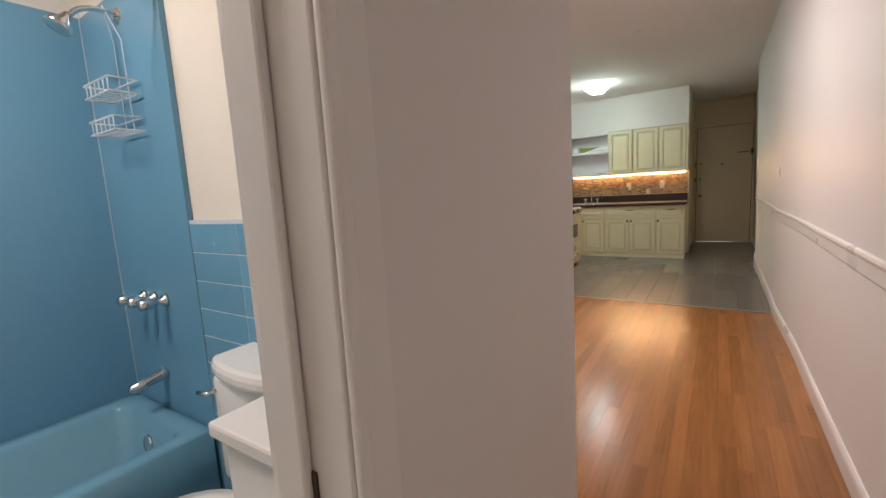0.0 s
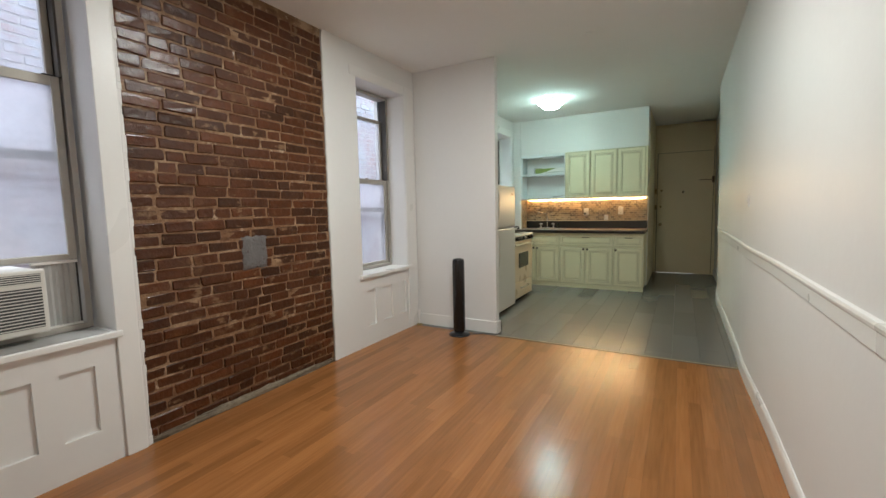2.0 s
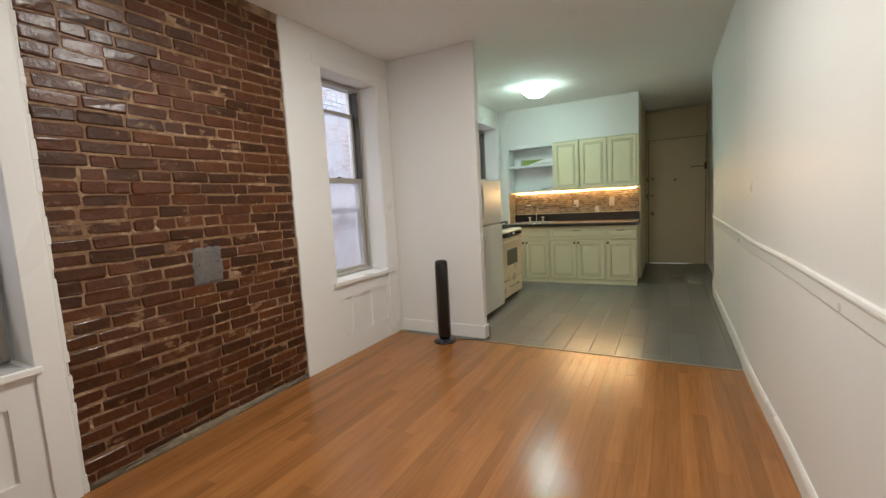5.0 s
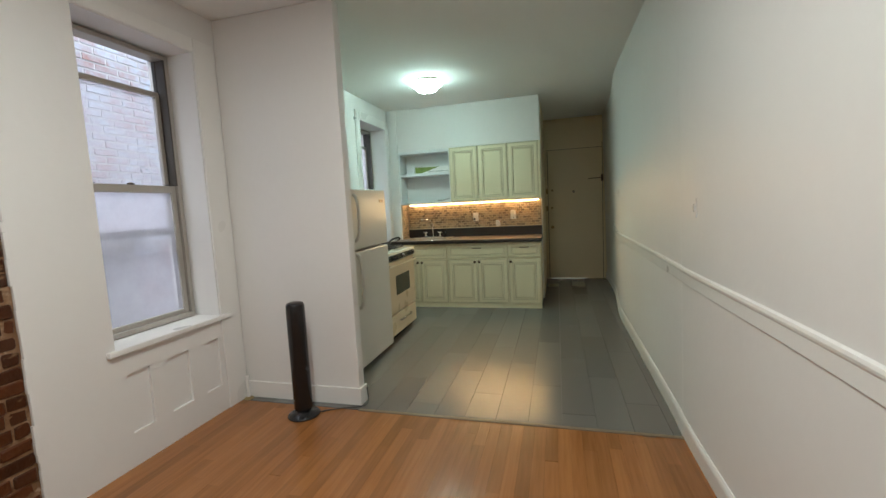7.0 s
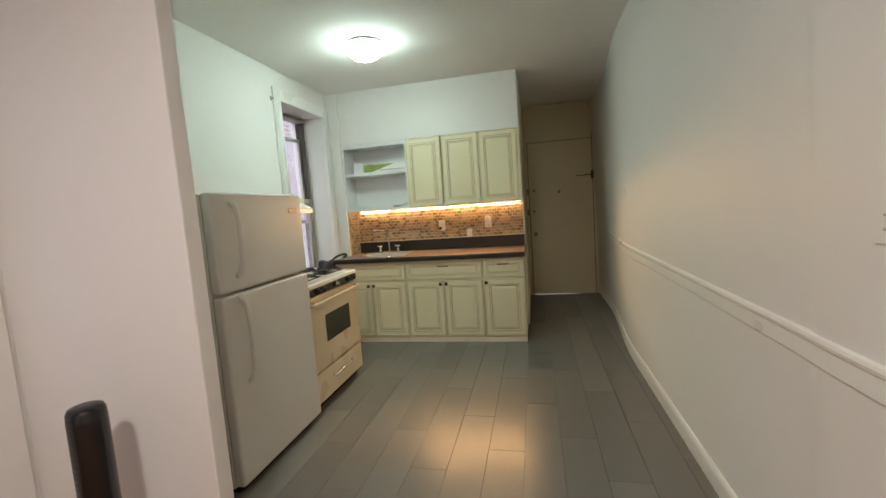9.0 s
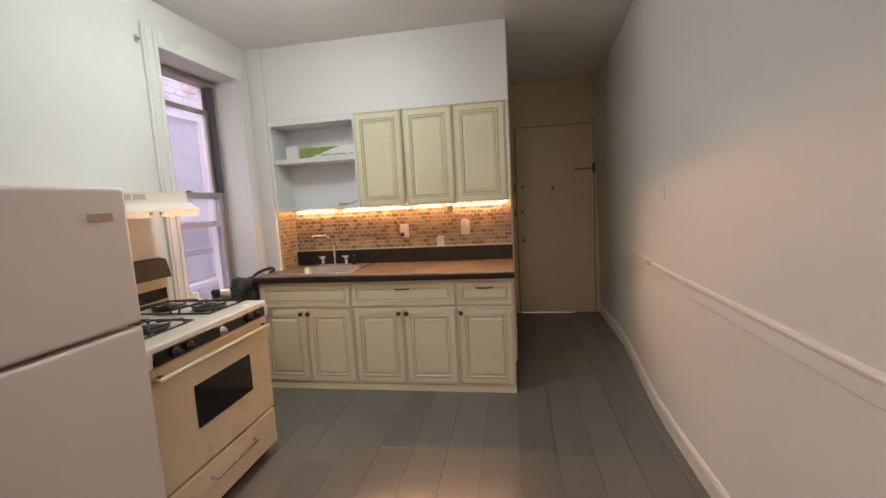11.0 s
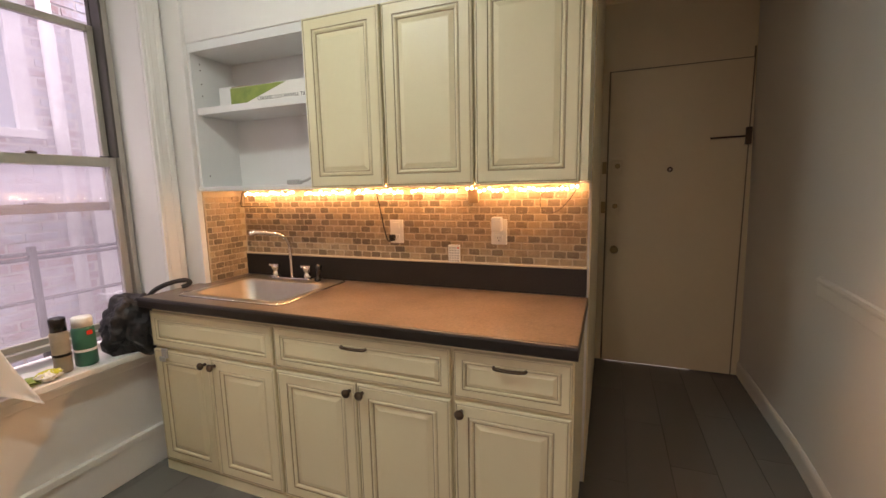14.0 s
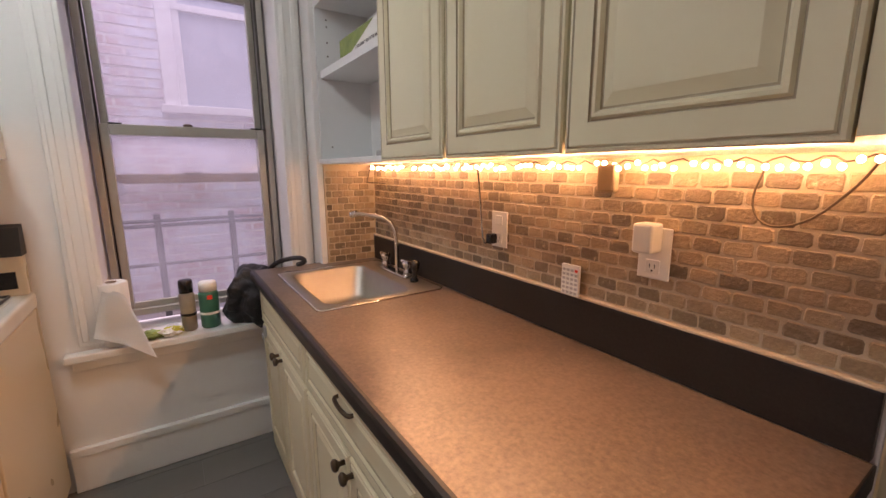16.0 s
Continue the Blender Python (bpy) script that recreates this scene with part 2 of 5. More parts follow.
def base_of(ob):
    v = Vector((0, 0, 0))
    while ob:
        v, ob = v + ob.location, ob.parent
    return v


def part(name, bm, material, parent=None, label="", smooth=False):
    """Links a bmesh, given in world metres, as one mesh object."""
    bmesh.ops.recalc_face_normals(bm, faces=bm.faces)
    if parent:
        bmesh.ops.translate(bm, vec=-base_of(parent), verts=bm.verts)
    me = bpy.data.meshes.new(name)
    bm.to_mesh(me)
    bm.free()
    for m in material if isinstance(material, (list, tuple)) else (material,):
        me.materials.append(m)
    if smooth:
        for f in me.polygons:
            f.use_smooth = True
    ob = new(name, me)
    ob.parent = parent
    if label:
        ob["label"] = label
    return ob


def structure(name, bm, material, label="", smooth=False):
    return tagged(part(name, bm, material, None, "", smooth), label, kind="structure")


def box(bm, x0, x1, y0, y1, z0, z1, bevel=0.0, seg=2, mi=0):
    made = bmesh.ops.create_cube(bm, size=1.0)["verts"]
    bmesh.ops.scale(bm, vec=(x1 - x0, y1 - y0, z1 - z0), verts=made)
    bmesh.ops.translate(bm, vec=((x0 + x1) / 2, (y0 + y1) / 2, (z0 + z1) / 2), verts=made)
    faces = list({f for v in made for f in v.link_faces})
    for f in faces:
        f.material_index = mi
    if bevel:
        edges = list({e for v in made for e in v.link_edges})
        bmesh.ops.bevel(bm, geom=edges, offset=bevel, segments=seg, profile=0.5, affect="EDGES", clamp_overlap=True)
    return bm


def boxes(*rows, bevel=0.0):
    bm = bmesh.new()
    for r in rows:
        box(bm, *r, bevel=bevel)
    return bm


def one(*r, bevel=0.0, seg=2):
    return box(bmesh.new(), *r, bevel=bevel, seg=seg)


def lathe(bm, profile, origin, axis=(0, 0, 1), seg=20, wave=0.0, lobes=8, mi=0):
    """A turned shape: (radius, height along the axis) pairs; wave scallops it."""
    turn = Vector((0, 0, 1)).rotation_difference(Vector(axis)).to_matrix()
    rings = []
    for r, h in profile:
        ring = []
        for k in range(seg):
            a = 2 * math.pi * k / seg
            q = r * (1 + wave * math.cos(lobes * a))
            ring.append(bm.verts.new(Vector(origin) + turn @ Vector((q * math.cos(a), q * math.sin(a), h))))
        rings.append(ring)
    for a, b in zip(rings, rings[1:]):
        for k in range(seg):
            bm.faces.new((a[k], a[(k + 1) % seg], b[(k + 1) % seg], b[k])).material_index = mi
    for ring in (rings[0], rings[-1]):
        bm.faces.new(ring).material_index = mi
    return bm


def tube(bm, pts, r, seg=8, smoothing=0):
    pts = [Vector(p) for p in pts]
    for _ in range(smoothing):
        pts = [pts[0]] + [q for a, b in zip(pts, pts[1:]) for q in (a.lerp(b, 0.25), a.lerp(b, 0.75))] + [pts[-1]]
    rings, up = [], None
    for i, p in enumerate(pts):
        d = (pts[min(i + 1, len(pts) - 1)] - pts[max(i - 1, 0)]).normalized()
        if up is None:
            up = d.orthogonal().normalized()
        up = (up - d * up.dot(d)).normalized()
        side = d.cross(up)
        rings.append([bm.verts.new(p + r * (math.cos(2 * math.pi * k / seg) * up + math.sin(2 * math.pi * k / seg) * side)) for k in range(seg)])
    for a, b in zip(rings, rings[1:]):
        for k in range(seg):
            bm.faces.new((a[k], a[(k + 1) % seg], b[(k + 1) % seg], b[k]))
    bm.faces.new(rings[0])
    bm.faces.new(rings[-1])
    return bm


def facing_y(y):
    return lambda u, v, d: (u, y - d, v)


def facing_x(x):
    return lambda u, v, d: (x + d, u, v)


def panel(bm, place, u0, u1, v0, v1, rings, thick=0.02):
    """A panelled front: rings of (inset, depth, material index)."""
    loops = []
    for inset, depth, mi in [(0, -thick, 0)] + list(rings):
        loops.append(([bm.verts.new(place(u, v, depth)) for u, v in ((u0 + inset, v0 + inset), (u1 - inset, v0 + inset), (u1 - inset, v1 - inset), (u0 + inset, v1 - inset))], mi))
    for (a, _), (b, mi) in zip(loops, loops[1:]):
        for k in range(4):
            bm.faces.new((a[k], a[(k + 1) % 4], b[(k + 1) % 4], b[k])).material_index = mi
    bm.faces.new(loops[0][0])
    bm.faces.new(loops[-1][0])
    return bm


def blob(at, size, seed, rough=0.35, sub=4, freq=3.0):
    """A crumpled soft lump."""
    bm = bmesh.new()
    bmesh.ops.create_icosphere(bm, subdivisions=sub, radius=1.0)
    for v in bm.verts:
        k = 1 + rough * noise.noise(v.co * freq + Vector((seed, seed * 2.0, 0))) + 0.3 * rough * noise.noise(v.co * freq * 3 + Vector((0, seed, 3)))
        v.co = Vector(at) + Vector((v.co.x * size[0] * k, v.co.y * size[1] * k, v.co.z * size[2] * k))
    return bm


# ---- structure ----
L, R, H = -1.875, 1.125, 2.745      # window wall, long wall, ceiling
SEAM, FAR, BACK = 5.55, 10.64, 9.07  # floor seam, entry door wall, splashback wall

ceiling = bmesh.new()
box(ceiling, -2.25, 1.5, -1.7, 10.9, H, H + 0.15)
structure("ceiling", ceiling, CEIL, "white painted ceiling, slightly uneven")

structure("floor", one(-2.25, 1.5, -1.7, SEAM, -0.12, -0.008), FLOORGAP, "orange-brown laminate floor")
structure("kitchen_floor", one(-2.25, 1.5, SEAM, 10.9, -0.12, -0.010), KGROUT, "grey plank tile floor")

WINDOWS = ((1.87, 2.72, 0.68, 2.53), (4.69, 5.42, 0.68, 2.47), (7.86, 8.64, 0.62, 2.47))
bm = bmesh.new()
for y0, y1 in ((-1.7, 1.87), (2.72, 2.83), (4.30, 4.69), (5.42, 7.86), (8.64, 10.9)):
    box(bm, -2.25, L, y0, y1, 0, H)
for y0, y1, z0, z1 in WINDOWS:
    box(bm, -2.25, L, y0, y1, z1, H)
    if y0 > 6:
        box(bm, -2.25, L, y0, y1, 0, z0)
# under the two living-room windows: recessed panels
for (y0, y1, z0, z1), cuts in ((WINDOWS[0], ((1.965, 2.12), (2.21, 2.375), (2.47, 2.615))), (WINDOWS[1], ((4.735, 4.87), (4.99, 5.14), (5.25, 5.385)))):
    box(bm, -2.25, L - 0.018, y0, y1, 0, z0)
    edge = y0
    for a, b in cuts:
        box(bm, L - 0.018, L, edge, a, 0, z0)
        box(bm, L - 0.018, L, a, b, 0, 0.19, 0)
        box(bm, L - 0.018, L, a, b, 0.53, z0, 0)
        edge = b
    box(bm, L - 0.018, L, edge, y1, 0, z0)
wall_left = structure("wall_left", bm, WALL, "white plastered window wall with panelled aprons")

def ease(v, a, b):
    k = min(1, max(0, (v - a) / (b - a)))
    return k * k * (3 - 2 * k)


def wall_x(y, z=0.0):
    """The long wall: it bows, widens towards the entry door and leans in at the top."""
    return R + 0.015 - 0.02 * ease(y, 4.3, 5.5) + 0.006 * ease(y, 5.60, 5.66) + 0.12 * ease(y, 7.9, 9.8) - 0.055 * (z / H) ** 1.3 + 0.003 * noise.noise(Vector((y * 0.8, 0.3, 0)))


bm = bmesh.new()
rows, cols = 8, 64
grid = []
for y in sorted([-1.7 + (FAR + 0.25 + 1.7) * i / cols for i in range(cols + 1)] + [5.60, 5.615, 5.63, 5.645, 5.66]):
    grid.append([bm.verts.new((wall_x(y, H * j / rows), y, H * j / rows)) for j in range(rows + 1)])
for a, b in zip(grid, grid[1:]):
    for j in range(rows):
        bm.faces.new((a[j], b[j], b[j + 1], a[j + 1]))
outer = [[bm.verts.new((1.5, g[0].co.y, z)) for z in (0, H)] for g in (grid[0], grid[-1])]
bm.faces.new((outer[0][0], outer[1][0], outer[1][1], outer[0][1]))
structure("wall_right", bm, WALL, "long white plaster wall, slightly bowed", True)


def run_along(bm, y0, y1, profile, n=70):
    """A moulding that follows the long wall: profile of (out from the wall, height)."""
    rings = []
    for i in range(n + 1):
        y = y0 + (y1 - y0) * i / n
        rings.append([bm.verts.new((wall_x(y, z) - d, y, z)) for d, z in profile])
    k = len(profile)
    for a, b in zip(rings, rings[1:]):
        for j in range(k):
            bm.faces.new((a[j], a[(j + 1) % k], b[(j + 1) % k], b[j]))
    bm.faces.new(rings[0])
    bm.faces.new(rings[-1])
    return bm


structure("baseboard_right", run_along(bmesh.new(), -1.55, FAR - 0.01, [(-0.02, 0.001), (0.014, 0.001), (0.016, 0.085), (0.013, 0.1), (0.006, 0.112), (-0.02, 0.112)]), TRIM, "white painted baseboard")
structure("trim_chair_rail", run_along(bmesh.new(), -1.55, 9.5, [(-0.002, 0.886), (0.006, 0.886), (0.008, 0.890), (0.008, 0.944), (0.012, 0.951), (0.014, 0.961), (0.011, 0.971), (-0.01, 0.980), (-0.01, 0.895)]), TRIM, "white chair rail with a gap under it")

structure("wall_stub", one(L, -0.93, 5.62, 5.70, 0, H, bevel=0.006), WALL, "short white partition beside the refrigerator")
structure("baseboard_stub", boxes((L, -0.915, 5.604, 5.619, 0.001, 0.125), (-0.929, -0.914, 5.6195, 5.705, 0.001, 0.125), bevel=0.003), TRIM, "white baseboard of the partition")
# bathroom partition, corridor wall with its door opening, closing walls
structure("wall_bath_partition", one(L, 0.388, 1.588, 1.652, 0, H), CREAMW, "partition between bathroom and living room")
structure("wall_living_near", one(L, 0.394, 1.6525, 1.660, 0, H), WALL)
structure("wall_corridor", boxes((0.28, 0.388, 0.995, 1.5875, 0, H), (0.28, 0.388, -1.7, 0.20, 0, H), (0.28, 0.388, 0.20, 0.995, 2.06, H)), WALL, "corridor wall with the bathroom doorway")
structure("wall_corridor_face", one(0.3885, 0.396, 0.995, 1.6515, 0, H, bevel=0.001), WALL)
structure("wall_near", one(-2.25, 1.5, -1.85, -1.7, 0, H), WALL)
structure("wall_bath_near", one(L, 0.28, -0.72, -0.6, 0, H), CREAMW)
# kitchen back: pier, soffit, block beside the hall, door wall
structure("wall_kitchen_back", one(L, 0.245, BACK, FAR + 0.2, 0, H, bevel=0.004), WALL, "white wall behind the counter")
structure("wall_pier", one(L - 0.01, -1.737, 8.76, BACK, 0, H, bevel=0.005), WALL, "narrow white wall pier beside the counter")
structure("wall_soffit", one(-1.737, 0.243, 8.782, BACK, 2.168, H, bevel=0.004), WALL, "white soffit above the wall cabinets")
structure("wall_hall_side", one(0.2455, 0.2495, BACK + 0.002, FAR - 0.001, 0, H), DOORP, "cream hall wall beside the counter")
structure("wall_door", one(0.245, 1.5, FAR, FAR + 0.2, 0, H), DOORP, "cream wall round the entry door")
structure("trim_door_wall", one(0.2505, 1.28, FAR - 0.03, FAR - 0.001, 2.70, 2.742, bevel=0.008), DOORP, "painted pipe-like moulding above the entry door")
structure("baseboard_kitchen", boxes((L + 0.001, L + 0.022, 7.66, 8.755, 0.001, 0.17), (L + 0.001, L + 0.03, 7.66, 8.755, 0.1705, 0.205), bevel=0.004), TRIM, "tall white baseboard under the kitchen window")
structure("trim_threshold", one(-0.91, 1.108, SEAM - 0.018, SEAM + 0.012, -0.004, 0.005, bevel=0.003), surface("seam_strip", (0.22, 0.15, 0.09), (0.16, 0.12, 0.08), 0.5), "thin strip between laminate and tile")

# bathroom doorway: jamb, stop and moulded casing
bm = bmesh.new()
box(bm, 0.276, 0.3955, 0.985, 0.9945, 0, 2.05, 0.003)
box(bm, 0.30, 0.345, 0.974, 0.9845, 0, 2.04, 0.004)
structure("door_frame_bath", bm, TRIM, "painted door jamb of the bathroom")
bm = bmesh.new()
for a, b, d in ((0.985, 1.002, 0.012), (1.003, 1.040, 0.006)):
    box(bm, 0.3965, 0.3965 + d, a, b, 0, 2.12, 0.005, 3)
structure("trim_bath_casing", bm, TRIM, "moulded white casing of the bathroom doorway")
strike = thing("strike_plate", (0.30, 0.9, 0.95), "small dark metal strike plate on the door jamb", "strike plate")
part("plate", one(0.326, 0.350, 0.9815, 0.9845, 0.995, 1.04, bevel=0.001), BRONZE, strike)

# ---- windows ----
def sash(parent, name, x, y0, y1, z0, z1, stile, top, bottom, label, glass, rail):
    bm = boxes((x - 0.014, x + 0.014, y0, y0 + stile, z0, z1), (x - 0.014, x + 0.014, y1 - stile, y1, z0, z1),
               (x - 0.013, x + 0.013, y0 + stile, y1 - stile, z1 - top, z1), bevel=0.003)
    s = part(name, bm, ALU, parent, label)
    part("bottom_rail", one(x - 0.0125, x + 0.0125, y0 + stile, y1 - stile, z0, z0 + bottom, bevel=0.003), rail, s)
    pane = part("pane", one(x - 0.002, x + 0.002, y0 + stile - 0.004, y1 - stile + 0.004, z0 + bottom - 0.004, z1 - top + 0.004), glass, s, "dusty window glass")
    pane.visible_shadow = False
    return s


def window(name, y0, y1, z0, z1, upper, lower, label, rail=ALU, low_glass=HAZY):
    w = tagged(new(name), label, "window", kind="structure")
    w.location = (-2.12, (y0 + y1) / 2, z0)
    part("window_frame", boxes((-2.17, -2.07, y0, y0 + 0.028, z0, z1), (-2.17, -2.07, y1 - 0.028, y1, z0, z1), (-2.17, -2.07, y0 + 0.028, y1 - 0.028, z1 - 0.03, z1), (-2.17, -2.06, y0 + 0.028, y1 - 0.028, z0, z0 + 0.03), bevel=0.003), ALU, w)
    part("window_track", boxes((-2.142, -2.118, y0 + 0.028, y0 + 0.036, z0 + 0.03, z1 - 0.03), (-2.142, -2.118, y1 - 0.036, y1 - 0.028, z0 + 0.03, z1 - 0.03), (-2.17, -2.145, y1 - 0.040, y1 - 0.029, z0 + 0.03, z1 - 0.03), (-2.115, -2.07, y1 - 0.040, y1 - 0.029, lower[1], z1 - 0.03)), ALUDARK, w)
    sash(w, "upper_sash", -2.145, y0 + 0.04, y1 - 0.04, upper[0], upper[1], 0.030, 0.034, 0.045, "aluminium upper sash, pulled down a little" if upper[1] < z1 - 0.1 else "", GLASS, rail)
    low = sash(w, "lower_sash", -2.10, y0 + 0.036, y1 - 0.036, lower[0], lower[1], 0.034, 0.048, 0.03, "", low_glass, ALU)
    m = (y0 + y1) / 2
    part("latch", lathe(bmesh.new(), [(0.02, 0), (0.02, 0.008), (0.008, 0.014)], (-2.097, m, lower[1]), seg=12), BRONZE, low)
    part("sash_lift", one(-2.135, -2.118, m - 0.04, m + 0.04, upper[0] + 0.042, upper[0] + 0.052, bevel=0.003), BRONZE, w)
    for yy in (y0 + 0.07, y1 - 0.1):
        part("tilt_latch", one(-2.11, -2.084, yy, yy + 0.05, lower[1], lower[1] + 0.006, bevel=0.002), BLACKP, low)
    return w


window("window_1", 1.89, 2.70, 0.69, 2.52, (1.57, 2.49), (1.06, 1.985), "aluminium double-hung window, lower sash raised over an air conditioner", ALUDARK)
window("window_2", 4.73, 5.41, 0.69, 2.46, (1.27, 2.225), (0.72, 1.60), "aluminium double-hung window with the upper sash pulled down", RAIL)
window("window_3", 7.87, 8.63, 0.70, 2.455, (1.33, 2.25), (0.73, 1.60), "aluminium double-hung kitchen window, upper sash pulled down", WOODRAIL, GLASS)

# reveals, stools and casings
def casing(name, y0, y1, z0, z1, wide, out, flutes, label):
    bm = bmesh.new()
    for a, b in ((y0 - wide, y0), (y1, y1 + wide)):
        if b - a < 0.02:
            continue
        box(bm, L + 0.001, L + out, a, b, z0, z1 + wide, 0.004)
        for k in range(flutes):
            c = a + (b - a) * (k + 0.5) / flutes
            box(bm, L + out + 0.0005, L + out + 0.008, c - 0.012, c + 0.012, z0 + 0.02, z1 + wide - 0.02, 0.004)
    box(bm, L + 0.001, L + out, y0, y1, z1, z1 + wide, 0.004)
    return structure(name, bm, TRIM, label)


casing("trim_window_1", 1.87, 2.715, 0.0, 2.53, 0.10, 0.016, 0, "wide flat white casing round the window")
structure("trim_window_2", boxes((L + 0.001, L + 0.012, 5.425, 5.60, 0.0, 2.56), (L + 0.001, L + 0.010, 4.60, 5.424, 2.475, 2.56), bevel=0.004), TRIM, "flat white window casing")
casing("trim_window_3", 7.86, 8.64, 0.66, 2.47, 0.11, 0.02, 2, "fluted white casing of the kitchen window")
for name, y0, y1, z, over in (("window_sill_1", 1.80, 2.74, 0.683, 0.03), ("window_sill_2", 4.64, 5.50, 0.683, 0.03), ("window_sill_3", 7.70, 8.66, 0.635, 0.06)):
    a, b = {"1": (1.872, 2.718), "2": (4.692, 5.418), "3": (7.862, 8.638)}[name[-1]]
    bm = one(L + 0.0005, L + over, y0, y1, z - 0.03, z + 0.004, bevel=0.006)
    box(bm, -2.17, L + 0.002, a, b, z - 0.03, z + 0.003)
    structure(name, bm, TRIM, "white painted window stool, chipped and dusty")
structure("window_apron_3", one(L + 0.001, L + 0.022, 7.72, 8.65, 0.555, 0.604, bevel=0.004), TRIM, "white apron board under the stool")
structure("window_head_1", one(-2.17, L, 1.872, 2.718, 2.521, 2.5295), TRIM)

# ---- outside: light shaft ----
def brick_rows(bm_pts, faces, x, y0, y1, z0, z1, bl, bh, joint, rng, skip=()):
    r, z = 0, z0
    while z < z1:
        y = y0 - (bl / 2 if r % 2 else 0)
        while y < y1:
            a, b, c, d = y + joint / 2, y + bl - joint / 2, z + joint / 2, z + bh - joint / 2
            if not any(s[0] < (a + b) / 2 < s[1] and s[2] < (c + d) / 2 < s[3] for s in skip):
                o, k = x + rng.uniform(-0.003, 0.003), len(bm_pts)
                for xx, e in ((x - 0.02, 0), (o, 0.004)):
                    bm_pts += [(xx, a + e, c + e), (xx, b - e, c + e), (xx, b - e, d - e), (xx, a + e, d - e)]
                faces += [(k + 4, k + 5, k + 6, k + 7)] + [(k + i, k + (i + 1) % 4, k + 4 + (i + 1) % 4, k + 4 + i) for i in range(4)]
            y += bl
        z, r = z + bh, r + 1


rng = random.Random(4)
pts, faces = [], []
brick_rows(pts, faces, -3.60, -0.5, 12.0, -0.6, 4.4, 0.212, 0.07, 0.012, rng, skip=((8.2, 8.97, 1.9, 3.3), (9.28, 10.35, 0.6, 2.66)))
me = bpy.data.meshes.new("shaft_bricks")
me.from_pydata(pts, [], faces)
me.materials.append(EXTBRICK)
shaft = thing("shaft_wall", (-3.8, 5, -0.7), "pale weathered brick wall across a light shaft", "brick wall")
part("wall", boxes((-3.85, -3.606, -0.5, 12.2, -0.7, 4.4)), EXTPAINT, shaft)
bricks = new("bricks", me)
bricks.parent = shaft
bricks.matrix_parent_inverse = Matrix.Translation((3.8, -5, 0.7))
tagged(bricks, "weathered pinkish brick, partly whitewashed", kind="stuff")
for y0, y1, z0, z1 in ((8.19, 8.98, 1.88, 3.30), (9.27, 10.36, 0.60, 2.67)):
    m = (z0 + z1) / 2
    far_window = part("window", boxes((-3.61, -3.55, y0, y0 + 0.10, z0, z1), (-3.61, -3.55, y1 - 0.10, y1, z0, z1), (-3.61, -3.55, y0 + 0.10, y1 - 0.10, z1 - 0.11, z1), (-3.61, -3.50, y0 - 0.03, y1 + 0.03, z0 - 0.06, z0 - 0.001), (-3.61, -3.565, y0 + 0.10, y1 - 0.10, m - 0.025, m + 0.025), (-3.61, -3.57, y0 + 0.10, y0 + 0.15, z0, z1 - 0.11), bevel=0.004), EXTFRAME, shaft, "pale window frame across the shaft")
    part("pane", boxes((-3.605, -3.59, y0 + 0.15, y1 - 0.10, z0, m - 0.025), (-3.605, -3.585, y0 + 0.15, y1 - 0.10, m + 0.025, z1 - 0.11)), EXTPANE, far_window)
DY, DW = 6.0, 0.128
pipe = thing("drain_pipe", (-3.55, 9.12, 1.9), "pale painted drain pipe on the shaft wall", "pipe")
part("pipe", tube(bmesh.new(), [(-3.545, 9.12, -0.7), (-3.545, 9.12, 4.3)], 0.045, 12), EXTFRAME, pipe, smooth=True)
structure("wall_shaft_end", boxes((-3.606, -2.25, -0.6, -0.5, -0.7, 4.4), (-3.606, -2.25, 12.0, 12.1, -0.7, 4.4)), EXTPAINT)
structure("ground_shaft", one(-3.606, -2.25, -0.5, 12.0, -0.8, -0.7), EXTPAINT)
duct = thing("metal_duct", (-3.52, DY, -0.7), "dull grey sheet-metal duct standing against the shaft wall", "duct")
part("duct", one(-3.585, -3.46, DY - DW, DY + DW, -0.7, 1.20, bevel=0.006), GREYP, duct)
part("cap", one(-3.590, -3.45, DY - DW - 0.012, DY + DW + 0.012, 1.2005, 1.225, bevel=0.004), ACCORD, duct, "folded metal cap")
fire = thing("fire_escape_railing", (-2.72, 8.3, 0.3), "grey iron railing outside the kitchen window", "railing")
for yy in (8.06, 8.47):
    part("post", one(-2.735, -2.705, yy - 0.018, yy + 0.018, -0.7, 1.13, bevel=0.003), RAIL, fire)
for zz in (1.09, 1.06, 0.82):
    part("rail", tube(bmesh.new(), [(-2.72, 7.3, zz), (-2.72, 9.2, zz)], 0.011), RAIL, fire)

# ---- entry door ----
door = tagged(new("door_1"), "closed cream flush entry door with several locks", "door", kind="structure")
door.location = (0.75, FAR, 0)
part("door_leaf", one(0.305, 1.185, FAR - 0.022, FAR - 0.0035, 0.009, 2.225, bevel=0.004), DOORP, door)
# solid dark strips; the gap's shade is in their colour
part("door_gap", boxes((0.293, 0.304, FAR - 0.006, FAR - 0.0015, 0.003, 2.235), (1.186, 1.196, FAR - 0.006, FAR - 0.0015, 0.003, 2.30), (0.304, 1.186, FAR - 0.006, FAR - 0.0015, 2.226, 2.234)), GAPSHADE, door, "dark strips painted as the shade in the gap round the door")
part("door_gap_light", one(0.32, 0.93, FAR - 0.003, FAR - 0.0005, 0.001, 0.0075), GAPGLOW, door, "light from the landing under the door")
